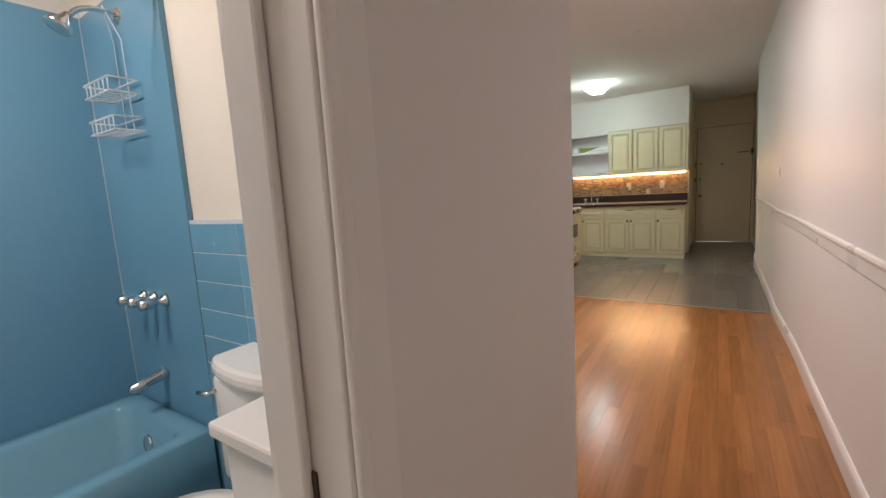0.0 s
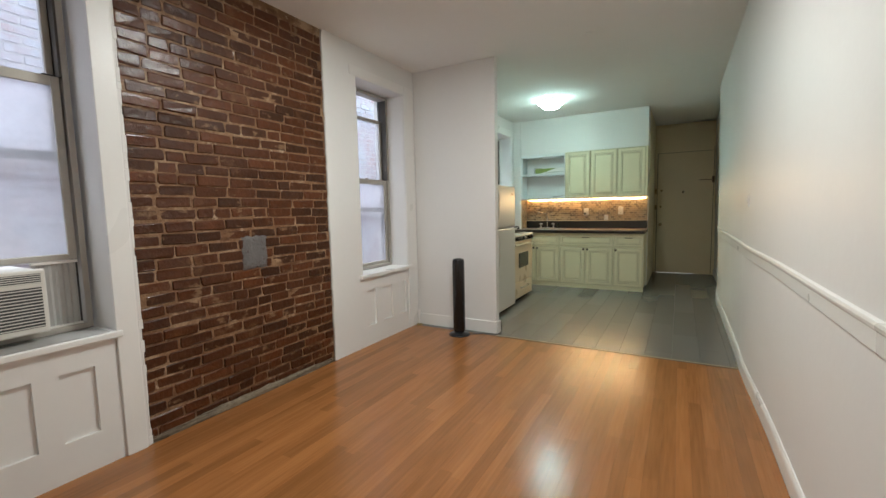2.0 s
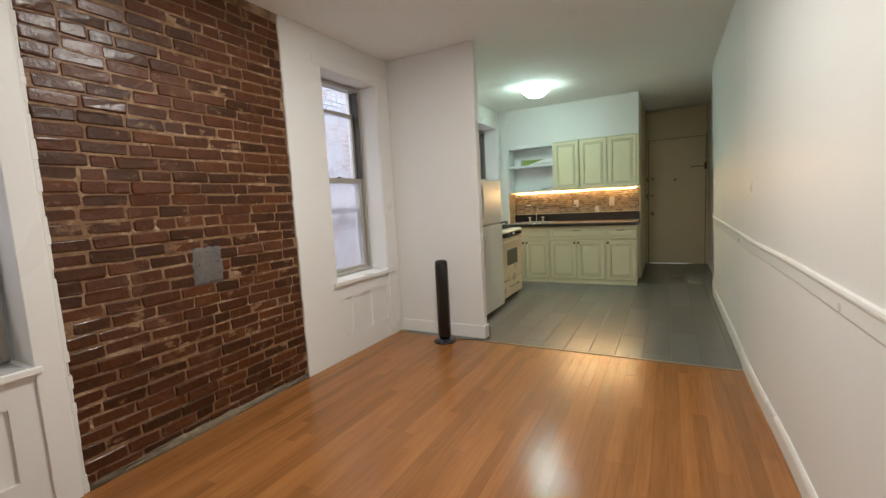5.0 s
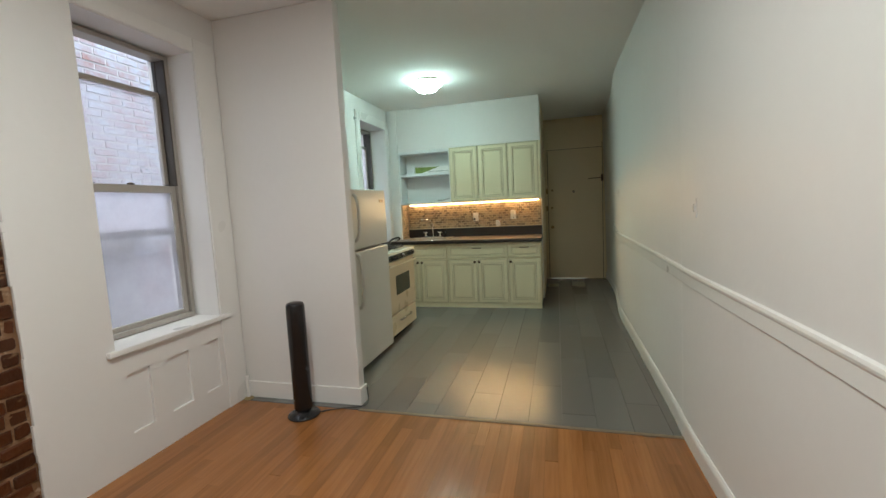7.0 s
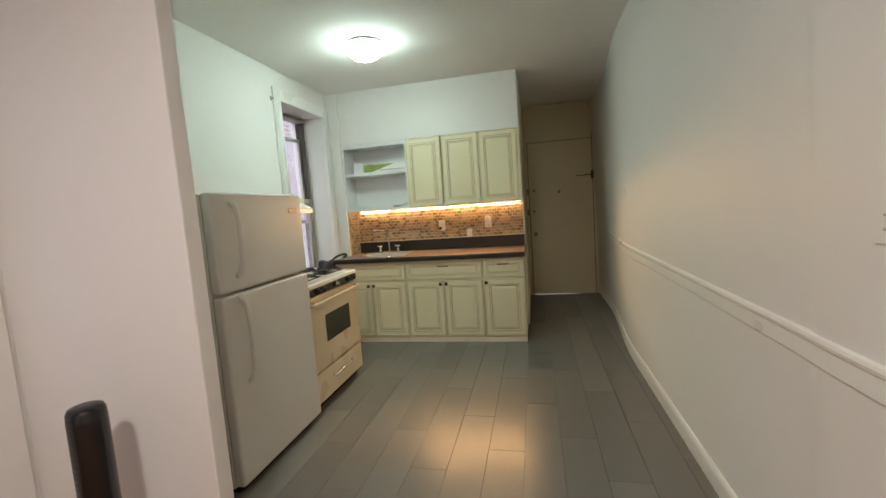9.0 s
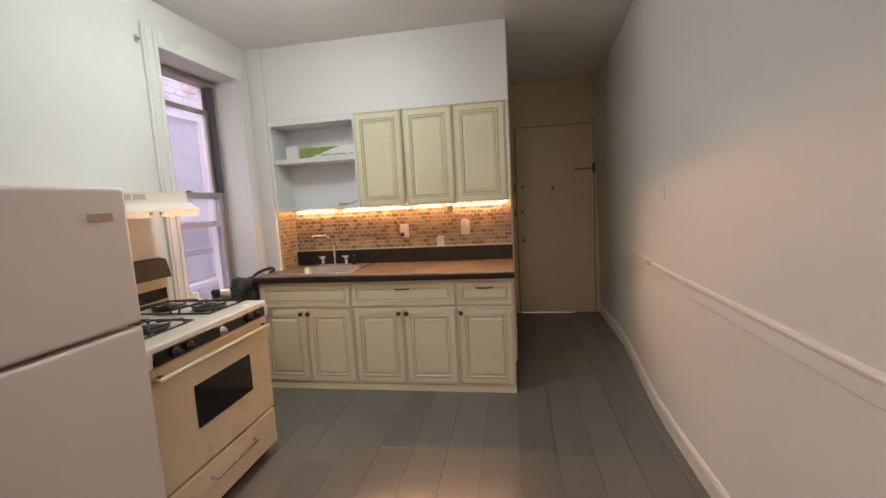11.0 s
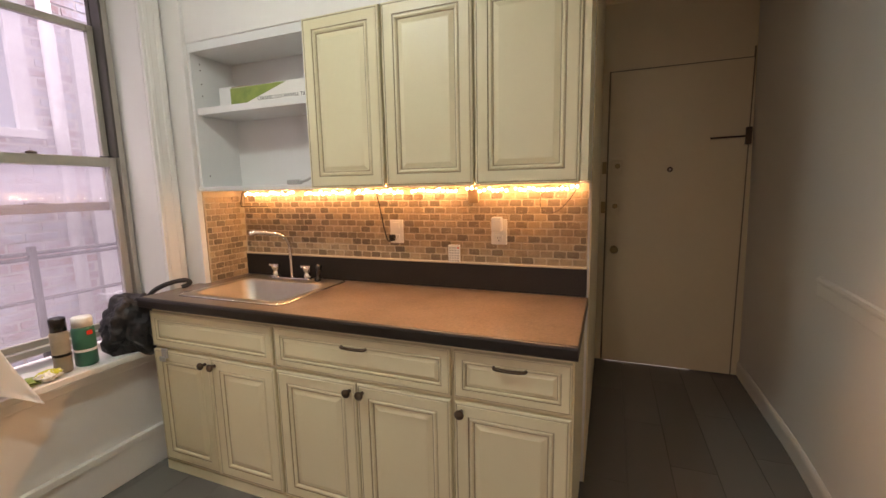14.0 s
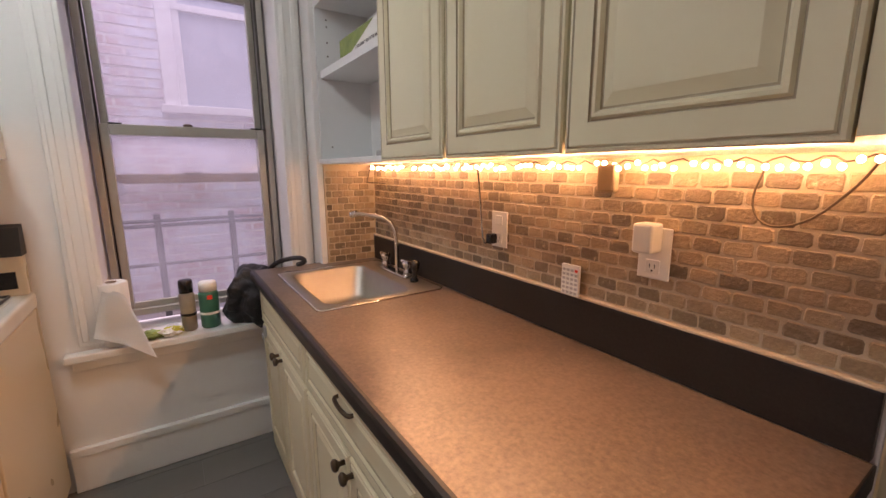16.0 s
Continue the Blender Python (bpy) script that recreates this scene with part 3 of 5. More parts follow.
part("knob", lathe(bmesh.new(), [(0.026, 0), (0.026, 0.006), (0.011, 0.012), (0.011, 0.035), (0.027, 0.045), (0.03, 0.06), (0.022, 0.072), (0.004, 0.075)], (0.365, FAR - 0.022, 0.915), (0, -1, 0)), BRASS, door, smooth=True)
part("peephole", lathe(bmesh.new(), [(0.019, 0), (0.019, 0.006), (0.012, 0.008)], (0.722, FAR - 0.022, 1.508), (0, -1, 0)), BRONZE, door)
part("peephole_lens", lathe(bmesh.new(), [(0.008, 0), (0.005, 0.003)], (0.722, FAR - 0.030, 1.508), (0, -1, 0)), CHROME, door)
for z, w in ((1.535, 0.075), (1.235, 0.06)):
    lock = part("lock", one(0.325, 0.325 + w, FAR - 0.034, FAR - 0.0225, z - 0.055, z + 0.055, bevel=0.006), DOORP, door, "painted-over rim lock")
    part("keyhole", lathe(bmesh.new(), [(0.02, 0), (0.018, 0.006), (0.006, 0.008)], (0.325 + w * 0.6, FAR - 0.034, z + 0.01), (0, -1, 0), 14), BRASS, lock)
    part("strike", one(0.262, 0.292, FAR - 0.02, FAR - 0.001, z - 0.045, z + 0.045, bevel=0.003), BRASS, door)
part("old_bolt", one(0.31, 0.37, FAR - 0.028, FAR - 0.0225, 1.845, 1.86, bevel=0.002), DOORP, door)
guard = part("door_guard", one(1.165, 1.20, FAR - 0.05, FAR - 0.0225, 1.66, 1.775, bevel=0.005), BRONZE, door, "dark swing-bar door guard")
part("guard_arm", tube(bmesh.new(), [(1.175, FAR - 0.042, 1.715), (1.05, FAR - 0.04, 1.714), (0.96, FAR - 0.036, 1.712)], 0.006), BRONZE, guard)


# ---- kitchen ----
RINGS = [(0, -0.006, 0), (0.003, -0.001, 0), (0.008, 0, 0), (0.0095, -0.0018, 1), (0.0115, -0.0018, 1), (0.0135, 0.001, 0), (0.052, 0.001, 0), (0.0535, -0.003, 1), (0.0560, -0.003, 1), (0.060, 0.002, 0), (0.066, 0.002, 0), (0.071, -0.005, 0), (0.0725, -0.0078, 1), (0.0755, -0.0078, 1), (0.096, -0.0005, 0), (0.098, -0.0005, 0)]
SHALLOW = [(a * 0.62, b * 0.85, m) for a, b, m in RINGS]


def knob(parent, x, y, z):
    part("knob", lathe(bmesh.new(), [(0.008, 0), (0.007, 0.016), (0.016, 0.023), (0.018, 0.030), (0.013, 0.036), (0.003, 0.038)], (x, y, z), (0, -1, 0), 14), BRONZE, parent, "dark bronze knob", True)


def pull(parent, x, y, z):
    part("handle", tube(bmesh.new(), [(x - 0.055, y, z), (x - 0.052, y - 0.014, z), (x - 0.02, y - 0.018, z - 0.001), (x + 0.02, y - 0.018, z - 0.001), (x + 0.052, y - 0.014, z), (x + 0.055, y, z)], 0.006, smoothing=1), BRONZE, parent, "dark bronze bow handle", True)


FRONT = 8.455


def base_unit(x0, x1, doors, drawer_pull, label):
    c = thing("base_cabinet", ((x0 + x1) / 2, 8.8, 0), label, "cabinet", "base cabinets under the counter")
    part("body", boxes((x0, x0 + 0.018, FRONT + 0.02, BACK - 0.002, 0.05, 0.868), (x1 - 0.018, x1, FRONT + 0.02, BACK - 0.002, 0.05, 0.868), (x0 + 0.018, x1 - 0.018, FRONT + 0.02, FRONT + 0.04, 0.05, 0.868), (x0 + 0.018, x1 - 0.018, FRONT + 0.04, BACK - 0.002, 0.05, 0.07)), CAB, c)
    part("plinth", one(x0, x1, FRONT + 0.006, FRONT + 0.03, 0.0, 0.049), CAB, c)
    d = part("drawer_front", panel(bmesh.new(), facing_y(FRONT), x0 + 0.006, x1 - 0.006, 0.668, 0.842, SHALLOW), (CAB, GLAZE), c)
    if drawer_pull:
        pull(d, (x0 + x1) / 2, FRONT, 0.80)
    w = (x1 - x0 - 0.008) / doors
    for k in range(doors):
        a, b = x0 + 0.004 + w * k, x0 + 0.004 + w * (k + 1)
        leaf = part("door", panel(bmesh.new(), facing_y(FRONT), a + 0.002, b - 0.002, 0.060, 0.652, RINGS), (CAB, GLAZE), c)
        knob(leaf, b - 0.03 if (doors == 2 and k == 0) else a + 0.03, FRONT, 0.618)
    return c


sink_unit = base_unit(-1.765, -0.996, 2, False, "cream antiqued sink base cabinet with two doors")
part("child_latch", boxes((-1.69, -1.655, FRONT - 0.012, FRONT - 0.001, 0.615, 0.665), (-1.70, -1.66, FRONT - 0.018, FRONT - 0.012, 0.60, 0.625), bevel=0.003), GREYP, sink_unit, "grey plastic child latch")
base_unit(-0.994, -0.184, 2, True, "cream antiqued base cabinet with a wide drawer and two doors")
base_unit(-0.182, 0.234, 1, True, "narrow cream antiqued base cabinet with a drawer and one door")


def wall_unit(x0, x1):
    c = thing("wall_cabinet", ((x0 + x1) / 2, 8.92, 1.42), "cream antiqued wall cabinet with a raised-panel door", "cabinet", "wall cabinets above the counter")
    part("body", one(x0, x1, 8.783, BACK - 0.002, 1.425, 2.166, bevel=0.002), CAB, c)
    part("door", panel(bmesh.new(), facing_y(8.757), x0 + 0.003, x1 - 0.003, 1.418, 2.163, RINGS, 0.022), (CAB, GLAZE), c)


for a, b in ((-0.985, -0.590), (-0.584, -0.186), (-0.184, 0.218)):
    wall_unit(a, b)
part("filler", one(0.2185, 0.243, 8.765, BACK - 0.002, 1.425, 2.1675), CAB, thing("filler_strip", (0.23, 8.9, 1.42), "narrow cream filler strip beside the wall cabinet", "filler strip"))

# open shelf beside the wall cabinets
shelf = thing("open_shelf", (-1.36, 8.92, 1.42), "white open wall shelf holding a few odd things", "shelf")
X0, X1 = -1.736, -0.987
part("side_panel", one(X0, X0 + 0.018, 8.786, BACK - 0.02, 1.44, 2.125), SHELF, shelf)
part("side_panel", one(X1 - 0.018, X1, 8.786, BACK - 0.02, 1.44, 2.125), SHELF, shelf)
part("top_panel", one(X0, X1, 8.786, BACK - 0.002, 2.125, 2.167), SHELF, shelf)
part("bottom_panel", one(X0, X1, 8.775, BACK - 0.002, 1.418, 1.44, bevel=0.002), SHELF, shelf)
part("back_panel", one(X0 + 0.018, X1 - 0.018, BACK - 0.02, BACK - 0.002, 1.44, 2.125), SHELF, shelf)
part("shelf_board", one(X0 + 0.018, X1 - 0.018, 8.80, BACK - 0.02, 1.815, 1.85, bevel=0.002), SHELF, shelf)
for zz in (1.5, 1.92, 1.98, 2.05, 2.08):
    part("peg_hole", lathe(bmesh.new(), [(0.004, 0), (0.003, 0.001)], (X0 + 0.018, 8.84, zz), (1, 0, 0), 8), BRONZE, shelf)

small_box = thing("small_box", (-1.60, 8.93, 1.85), "small plain white carton on the shelf", "box")
part("carton", one(-1.655, -1.545, 8.89, 8.99, 1.8505, 1.965, bevel=0.003), SHELF, small_box)
tile_box = thing("tile_box", (-1.24, 8.86, 1.85), "flat white and green ceramic tile carton on the shelf", "box")
part("carton", one(-1.50, -1.008, 8.822, 9.03, 1.8505, 1.935, bevel=0.002), PAPER, tile_box)
bm = bmesh.new()
vs = [bm.verts.new(p) for p in ((-1.499, 8.8205, 1.853), (-1.40, 8.8205, 1.853), (-1.14, 8.8205, 1.932), (-1.499, 8.8205, 1.932))]
bm.faces.new(vs)
part("printed_panel", bm, LEAFY, tile_box, "green printed corner")
part("flap", one(-1.50, -1.40, 8.83, 9.02, 1.936, 1.942, bevel=0.001), CARD, tile_box)


def words(text, size, m, parent, material, name="lettering"):
    cu = bpy.data.curves.new("words", "FONT")
    cu.body, cu.size, cu.extrude, cu.align_x, cu.align_y = text, size, 0.0004, "CENTER", "CENTER"
    tmp = new("words", cu)
    me = bpy.data.meshes.new_from_object(tmp.evaluated_get(bpy.context.evaluated_depsgraph_get()))
    bpy.data.objects.remove(tmp)
    me.transform(Matrix.Translation(-base_of(parent)) @ m)
    me.materials.clear()
    me.materials.append(material)
    ob = new(name, me)
    ob.parent = parent
    return ob


words("CERAMIC FLOOR/WALL TILE", 0.024, pose(-1.17, 8.8205, 1.866, 90, 0, 0), tile_box, PRINT_AND_SHADE)
tool = thing("scrub_brush", (-1.10, 8.85, 1.44), "dark grey long-handled brush on the shelf", "brush")
part("head", one(-1.195, -1.125, 8.835, 8.875, 1.4405, 1.466, bevel=0.006), GREYP, tool)
part("handle", tube(bmesh.new(), [(-1.13, 8.855, 1.455), (-1.09, 8.855, 1.458), (-1.05, 8.85, 1.474), (-1.01, 8.845, 1.478)], 0.007, smoothing=2), GREYP, tool, smooth=True)

# counter with its upstand and sink
counter = thing("countertop", (-0.78, 8.78, 0.87), "dark brown speckled laminate countertop with an upstand", "countertop")
bm = bmesh.new()
CX0, CX1, CY0, CY1 = -1.785, 0.246, 8.423, BACK - 0.02
SX0, SX1, SY0, SY1 = -1.61, -1.03, 8.545, 9.0
gx, gy = (CX0, SX0, SX1, CX1 - 0.004), (CY0 + 0.02, SY0, SY1, CY1)
grid = {(i, j, k): bm.verts.new((gx[i], gy[j], (0.872, 0.914)[k])) for i in range(4) for j in range(4) for k in range(2)}
for i in range(3):
    for j in range(3):
        if (i, j) != (1, 1):
            bm.faces.new([grid[p] for p in ((i, j, 1), (i + 1, j, 1), (i + 1, j + 1, 1), (i, j + 1, 1))])
            bm.faces.new([grid[p] for p in ((i, j, 0), (i, j + 1, 0), (i + 1, j + 1, 0), (i + 1, j, 0))])
edges = [((i, 0), (i + 1, 0)) for i in range(3)] + [((3, i), (3, i + 1)) for i in range(3)] + [((3 - i, 3), (2 - i, 3)) for i in range(3)] + [((0, 3 - i), (0, 2 - i)) for i in range(3)]
edges += [((2, 1), (1, 1)), ((2, 2), (2, 1)), ((1, 2), (2, 2)), ((1, 1), (1, 2))]
for p, q in edges:
    bm.faces.new([grid[p + (0,)], grid[q + (0,)], grid[q + (1,)], grid[p + (1,)]])
part("top", bm, COUNTER, counter)
bm = bmesh.new()
prof = [(CY0 + 0.0205, 0.872), (CY0 + 0.004, 0.868), (CY0, 0.876), (CY0, 0.904), (CY0 + 0.004, 0.912), (CY0 + 0.012, 0.9155), (CY0 + 0.0205, 0.9145)]
ends = [[bm.verts.new((x, y, z)) for y, z in prof] for x in (CX0 - 0.002, CX1)]
for k in range(len(prof)):
    bm.faces.new((ends[0][k], ends[0][(k + 1) % len(prof)], ends[1][(k + 1) % len(prof)], ends[1][k]))
bm.faces.new(ends[0])
bm.faces.new(ends[1])
part("front_edge", bm, COUNTEREDGE, counter, "dark rounded front edge")
part("end_edge", one(CX1 - 0.004, CX1, CY0 + 0.021, CY1, 0.870, 0.914), COUNTEREDGE, counter)
part("upstand", one(-1.737, CX1 - 0.008, CY1 - 0.002, BACK - 0.001, 0.9145, 1.040, bevel=0.003), COUNTEREDGE, counter, "dark laminate upstand")
# pale colour here paints the string lights' reflection on the upstand's top
part("upstand_cap", one(-1.737, CX1 - 0.006, CY1 - 0.006, BACK - 0.0005, 1.0405, 1.048, bevel=0.003), GROUT, counter, "top of the upstand, coloured pale for the light it reflects")

sink = thing("kitchen_sink", (-1.35, 8.78, 0.74), "single-bowl stainless steel sink set in the countertop", "sink")
bm = bmesh.new()
loops = []
for inset, z, rad in ((-0.028, 0.9155, 0.02), (-0.024, 0.9195, 0.03), (0.012, 0.9195, 0.05), (0.022, 0.912, 0.055), (0.035, 0.78, 0.06), (0.065, 0.755, 0.07), (0.20, 0.748, 0.05)):
    a, b, c, d = SX0 + inset, SX1 - inset, SY0 + inset, SY1 - inset - (0.065 if inset > 0 else 0)
    ring = []
    for cx, cy, s in ((b - rad, d - rad, 0), (a + rad, d - rad, 90), (a + rad, c + rad, 180), (b - rad, c + rad, 270)):
        for k in range(6):
            g = radians(s + 18 * k)
            ring.append(bm.verts.new((cx + rad * math.cos(g), cy + rad * math.sin(g), z)))
    loops.append(ring)
for a, b in zip(loops, loops[1:]):
    for k in range(24):
        bm.faces.new((a[k], a[(k + 1) % 24], b[(k + 1) % 24], b[k]))
bm.faces.new(loops[-1])
part("basin", bm, STEEL, sink, smooth=True)
bm = bmesh.new()
tube(bm, [(SX0 - 0.027, SY0 - 0.010, 0.9165), (SX0 - 0.010, SY0 - 0.027, 0.9165), (SX1 + 0.010, SY0 - 0.027, 0.9165), (SX1 + 0.027, SY0 - 0.010, 0.9165), (SX1 + 0.027, SY1 + 0.010, 0.9165), (SX1 + 0.010, SY1 + 0.027, 0.9165), (SX0 - 0.010, SY1 + 0.027, 0.9165), (SX0 - 0.027, SY1 + 0.010, 0.9165), (SX0 - 0.027, SY0 - 0.010, 0.9165)], 0.0035, 6)
part("rim", bm, CHROME, sink, "polished raised rim", True)
part("drain", lathe(bmesh.new(), [(0.05, 0), (0.05, 0.004), (0.035, 0.005), (0.03, 0.002)], (-1.32, 8.74, 0.748)), CHROME, sink)

faucet = thing("kitchen_faucet", (-1.335, 8.99, 0.92), "chrome gooseneck faucet with two lever handles", "faucet")
part("deck_plate", one(-1.47, -1.20, 8.955, 9.0, 0.92, 0.932, bevel=0.005), CHROME, faucet)
part("spout", tube(bmesh.new(), [(-1.335, 8.985, 0.93), (-1.335, 8.985, 1.08), (-1.338, 8.975, 1.14), (-1.355, 8.945, 1.175), (-1.39, 8.895, 1.187), (-1.43, 8.84, 1.195), (-1.437, 8.83, 1.192)], 0.0095, 10, 2), CHROME, faucet, smooth=True)
part("aerator", lathe(bmesh.new(), [(0.014, 0), (0.015, 0.030), (0.011, 0.034)], (-1.43, 8.838, 1.197), (-0.5, -0.6, -0.25)), CHROME, faucet)
for xx in (-1.445, -1.225):
    part("handle", lathe(bmesh.new(), [(0.022, 0), (0.018, 0.02), (0.013, 0.03), (0.021, 0.045), (0.025, 0.06), (0.02, 0.066)], (xx, 8.98, 0.931), seg=12), CHROME, faucet, smooth=True)
    part("lever", tube(bmesh.new(), [(xx - 0.032, 8.972, 0.994), (xx + 0.032, 8.972, 0.994)], 0.008), CHROME, faucet)
sprayer = thing("side_sprayer", (-1.15, 8.975, 0.92), "black side sprayer beside the faucet", "sprayer")
part("body", lathe(bmesh.new(), [(0.018, 0), (0.018, 0.01), (0.011, 0.014), (0.012, 0.05), (0.017, 0.06), (0.019, 0.085), (0.010, 0.095)], (-1.155, 8.975, 0.92), (0.15, 0, 1), 14), BLACKP, sprayer, smooth=True)

# sockets on the splashback
def outlet(x, z, label, adapter=False):
    o = thing("wall_outlet", (x, 9.05, z), label, "outlet", "outlets on the splashback")
    part("cover_plate", one(x - 0.038, x + 0.038, 9.046, 9.052, z - 0.06, z + 0.06, bevel=0.003), WHITEP, o)
    part("socket", one(x - 0.017, x + 0.017, 9.043, 9.047, z - 0.046, z - 0.014, bevel=0.004), WHITEP, o)
    for dx in (-0.006, 0.006):
        part("slot", one(x + dx - 0.001, x + dx + 0.001, 9.0425, 9.0435, z - 0.034, z - 0.024), BLACKP, o)
    part("ground_hole", lathe(bmesh.new(), [(0.003, 0), (0.002, 0.0005)], (x, 9.0428, z - 0.04), (0, -1, 0), 8), BLACKP, o)
    if not adapter:
        part("socket", one(x - 0.017, x + 0.017, 9.043, 9.047, z + 0.014, z + 0.046, bevel=0.004), WHITEP, o)
    return o


outlet(-0.694, 1.193, "white wall outlet with a black plug in it")
outlet(-0.156, 1.20, "white wall outlet with a white adapter in it", True)
adapter = thing("power_adapter", (-0.16, 9.02, 1.25), "white plug-in power adapter", "adapter")
part("case", one(-0.182, -0.136, 8.995, 9.043, 1.205, 1.272, bevel=0.006), WHITEP, adapter)
plug = thing("black_plug", (-0.71, 9.03, 1.16), "black plug and cable in the outlet", "plug")
part("body", one(-0.722, -0.698, 9.012, 9.043, 1.145, 1.178, bevel=0.004), BLACKP, plug)
part("cable", tube(bmesh.new(), [(-0.712, 9.015, 1.155), (-0.725, 9.008, 1.14), (-0.745, 9.012, 1.20), (-0.775, 9.025, 1.32), (-0.80, 9.035, 1.40)], 0.003, 6, 2), BLACKP, plug)
remote = thing("remote_control", (-0.375, 9.03, 1.05), "small white keypad remote leaning on the splashback", "remote")
bm = one(-0.405, -0.345, 9.028, 9.036, 1.0485, 1.135, bevel=0.002)
part("case", bm, WHITEP, remote)
for r in range(6):
    for c in range(4):
        part("button", one(-0.399 + 0.0135 * c, -0.390 + 0.0135 * c, 9.0262, 9.028, 1.054 + 0.0125 * r, 1.061 + 0.0125 * r), (RED if (r, c) == (5, 3) else GREYP), remote)

# string of warm lights under the cabinets
lights = thing("string_lights", (-0.74, 9.03, 1.41), "string of small warm-white lights under the wall cabinets", "string lights")
rng = random.Random(9)
gap = {18, 19, 20, 36, 51, 52, 65, 66, 77}
cord = [(-1.70 + 1.90 * k / 120, 9.024 + 0.006 * math.sin(k), 1.405 + 0.006 * math.sin(k * 1.7)) for k in range(121)]
part("cord", tube(bmesh.new(), cord, 0.0018, 5), BRONZE, lights)
bulb = bpy.data.meshes.new("bulb")
bm = bmesh.new()
bmesh.ops.create_icosphere(bm, subdivisions=2, radius=0.0056)
bm.to_mesh(bulb)
bm.free()
bulb.materials.append(BULB)
for k in range(92):
    if k in gap:
        continue
    b = new("bulb", bulb)
    b.parent = lights
    b.location = Vector((-1.66 + 1.85 * k / 91, 9.018 + rng.uniform(-0.008, 0.006), 1.398 + rng.uniform(-0.008, 0.006))) - lights.location
bracket = thing("cable_clip", (-0.27, 9.02, 1.37), "small tan taped bundle hanging from the light string", "clip")
part("tape_wrap", one(-0.295, -0.245, 9.008, 9.03, 1.335, 1.402, bevel=0.006), CARD, bracket)
loose = thing("loose_wire", (0.10, 9.02, 1.33), "thin loose wire loop below the light string", "wire")
part("wire", tube(bmesh.new(), [(0.05, 9.02, 1.40), (0.03, 9.015, 1.33), (0.06, 9.01, 1.285), (0.12, 9.012, 1.30), (0.17, 9.015, 1.36), (0.19, 9.02, 1.40)], 0.0022, 6, 2), BRONZE, loose)
hook = thing("wire_bracket", (-1.62, 9.0, 1.36), "bent dark wire bracket at the end of the light string", "bracket")
part("wire", tube(bmesh.new(), [(-1.70, 9.03, 1.41), (-1.70, 9.01, 1.34), (-1.69, 9.005, 1.325), (-1.50, 9.02, 1.325)], 0.003, 6), BRONZE, hook)

# ceiling lamp
LC = (-0.90, 7.58, H)
lamp = thing("ceiling_lamp", LC, "two-tier scalloped white glass ceiling lamp, lit", "ceiling lamp")
# opaque pan added above the glass to cut the glare on the ceiling
part("base_plate", lathe(bmesh.new(), [(0.11, -0.001), (0.11, -0.010), (0.14, -0.020), (0.156, -0.024), (0.156, -0.033), (0.07, -0.0335)], LC, seg=32), WHITEP, lamp, "white pan added to keep the lamp's light off the ceiling")
part("shade", lathe(bmesh.new(), [(0.07, -0.034), (0.155, -0.034), (0.172, -0.040), (0.170, -0.054), (0.15, -0.068), (0.11, -0.074)], LC, seg=72, wave=0.045, lobes=9), LAMPW, lamp, "scalloped upper glass tier", True)
part("shade", lathe(bmesh.new(), [(0.105, -0.075), (0.116, -0.080), (0.114, -0.098), (0.095, -0.116), (0.05, -0.126), (0.02, -0.128)], LC, seg=72, wave=0.05, lobes=9), LAMPLOW, lamp, "scalloped lower glass tier", True)
part("finial", lathe(bmesh.new(), [(0.012, -0.128), (0.014, -0.136), (0.006, -0.144), (0.002, -0.146)], LC, seg=14), CHROME, lamp, "", True)
smoke = thing("ceiling_hook_plate", (-0.03, 5.56, H), "tiny painted plate on the ceiling", "plate")
part("plate", lathe(bmesh.new(), [(0.045, -0.001), (0.04, -0.008), (0.012, -0.012)], (-0.03, 5.56, H), seg=18), CEIL, smoke)

# refrigerator
fridge = thing("refrigerator", (-1.48, 6.4, 0), "white top-freezer refrigerator beside the partition", "refrigerator")
FY0, FY1, FX = 6.02, 6.82, -1.15
part("cabinet", one(-1.84, FX - 0.065, FY0 + 0.004, FY1 - 0.004, 0.03, 1.545, bevel=0.006), FRIDGE, fridge)
part("base_grille", one(-1.80, FX - 0.05, FY0 + 0.02, FY1 - 0.02, 0.004, 0.03), BLACKP, fridge)
for name, z0, z1, hz0, hz1, label in (("freezer_door", 1.048, 1.552, 1.12, 1.50, "freezer door"), ("fridge_door", 0.045, 1.034, 0.56, 1.01, "")):
    d = part(name, one(FX - 0.058, FX, FY0, FY1, z0, z1, bevel=0.014, seg=3), FRIDGE, fridge, label, False)
    part("gasket", one(FX - 0.066, FX - 0.0585, FY0 + 0.012, FY1 - 0.012, z0 + 0.01, z1 - 0.01), GREYP, d)
    y = FY0 + 0.13
    part("handle", tube(bmesh.new(), [(FX - 0.004, y, hz1), (FX + 0.03, y, hz1 - 0.02), (FX + 0.042, y + 0.004, hz1 - 0.09), (FX + 0.042, y + 0.006, hz0 + 0.10), (FX + 0.028, y, hz0 + 0.02), (FX - 0.004, y, hz0)], 0.015, 10, 2), FRIDGE, d, "white bow handle", True)
badge = part("badge", one(FX + 0.0005, FX + 0.004, 6.665, 6.755, 1.435, 1.462, bevel=0.0015), STEEL, fridge, "small metal maker's badge")

# gas stove
stove = thing("gas_stove", (-1.53, 7.265, 0), "almond enamel gas stove with a black control panel", "stove")
SY, SZ, SF = (6.836, 7.650), 0.925, -1.20
y0, y1 = SY
part("body", one(-1.85, SF - 0.02, y0, y1, 0.06, 0.86, bevel=0.004), STOVE, stove)
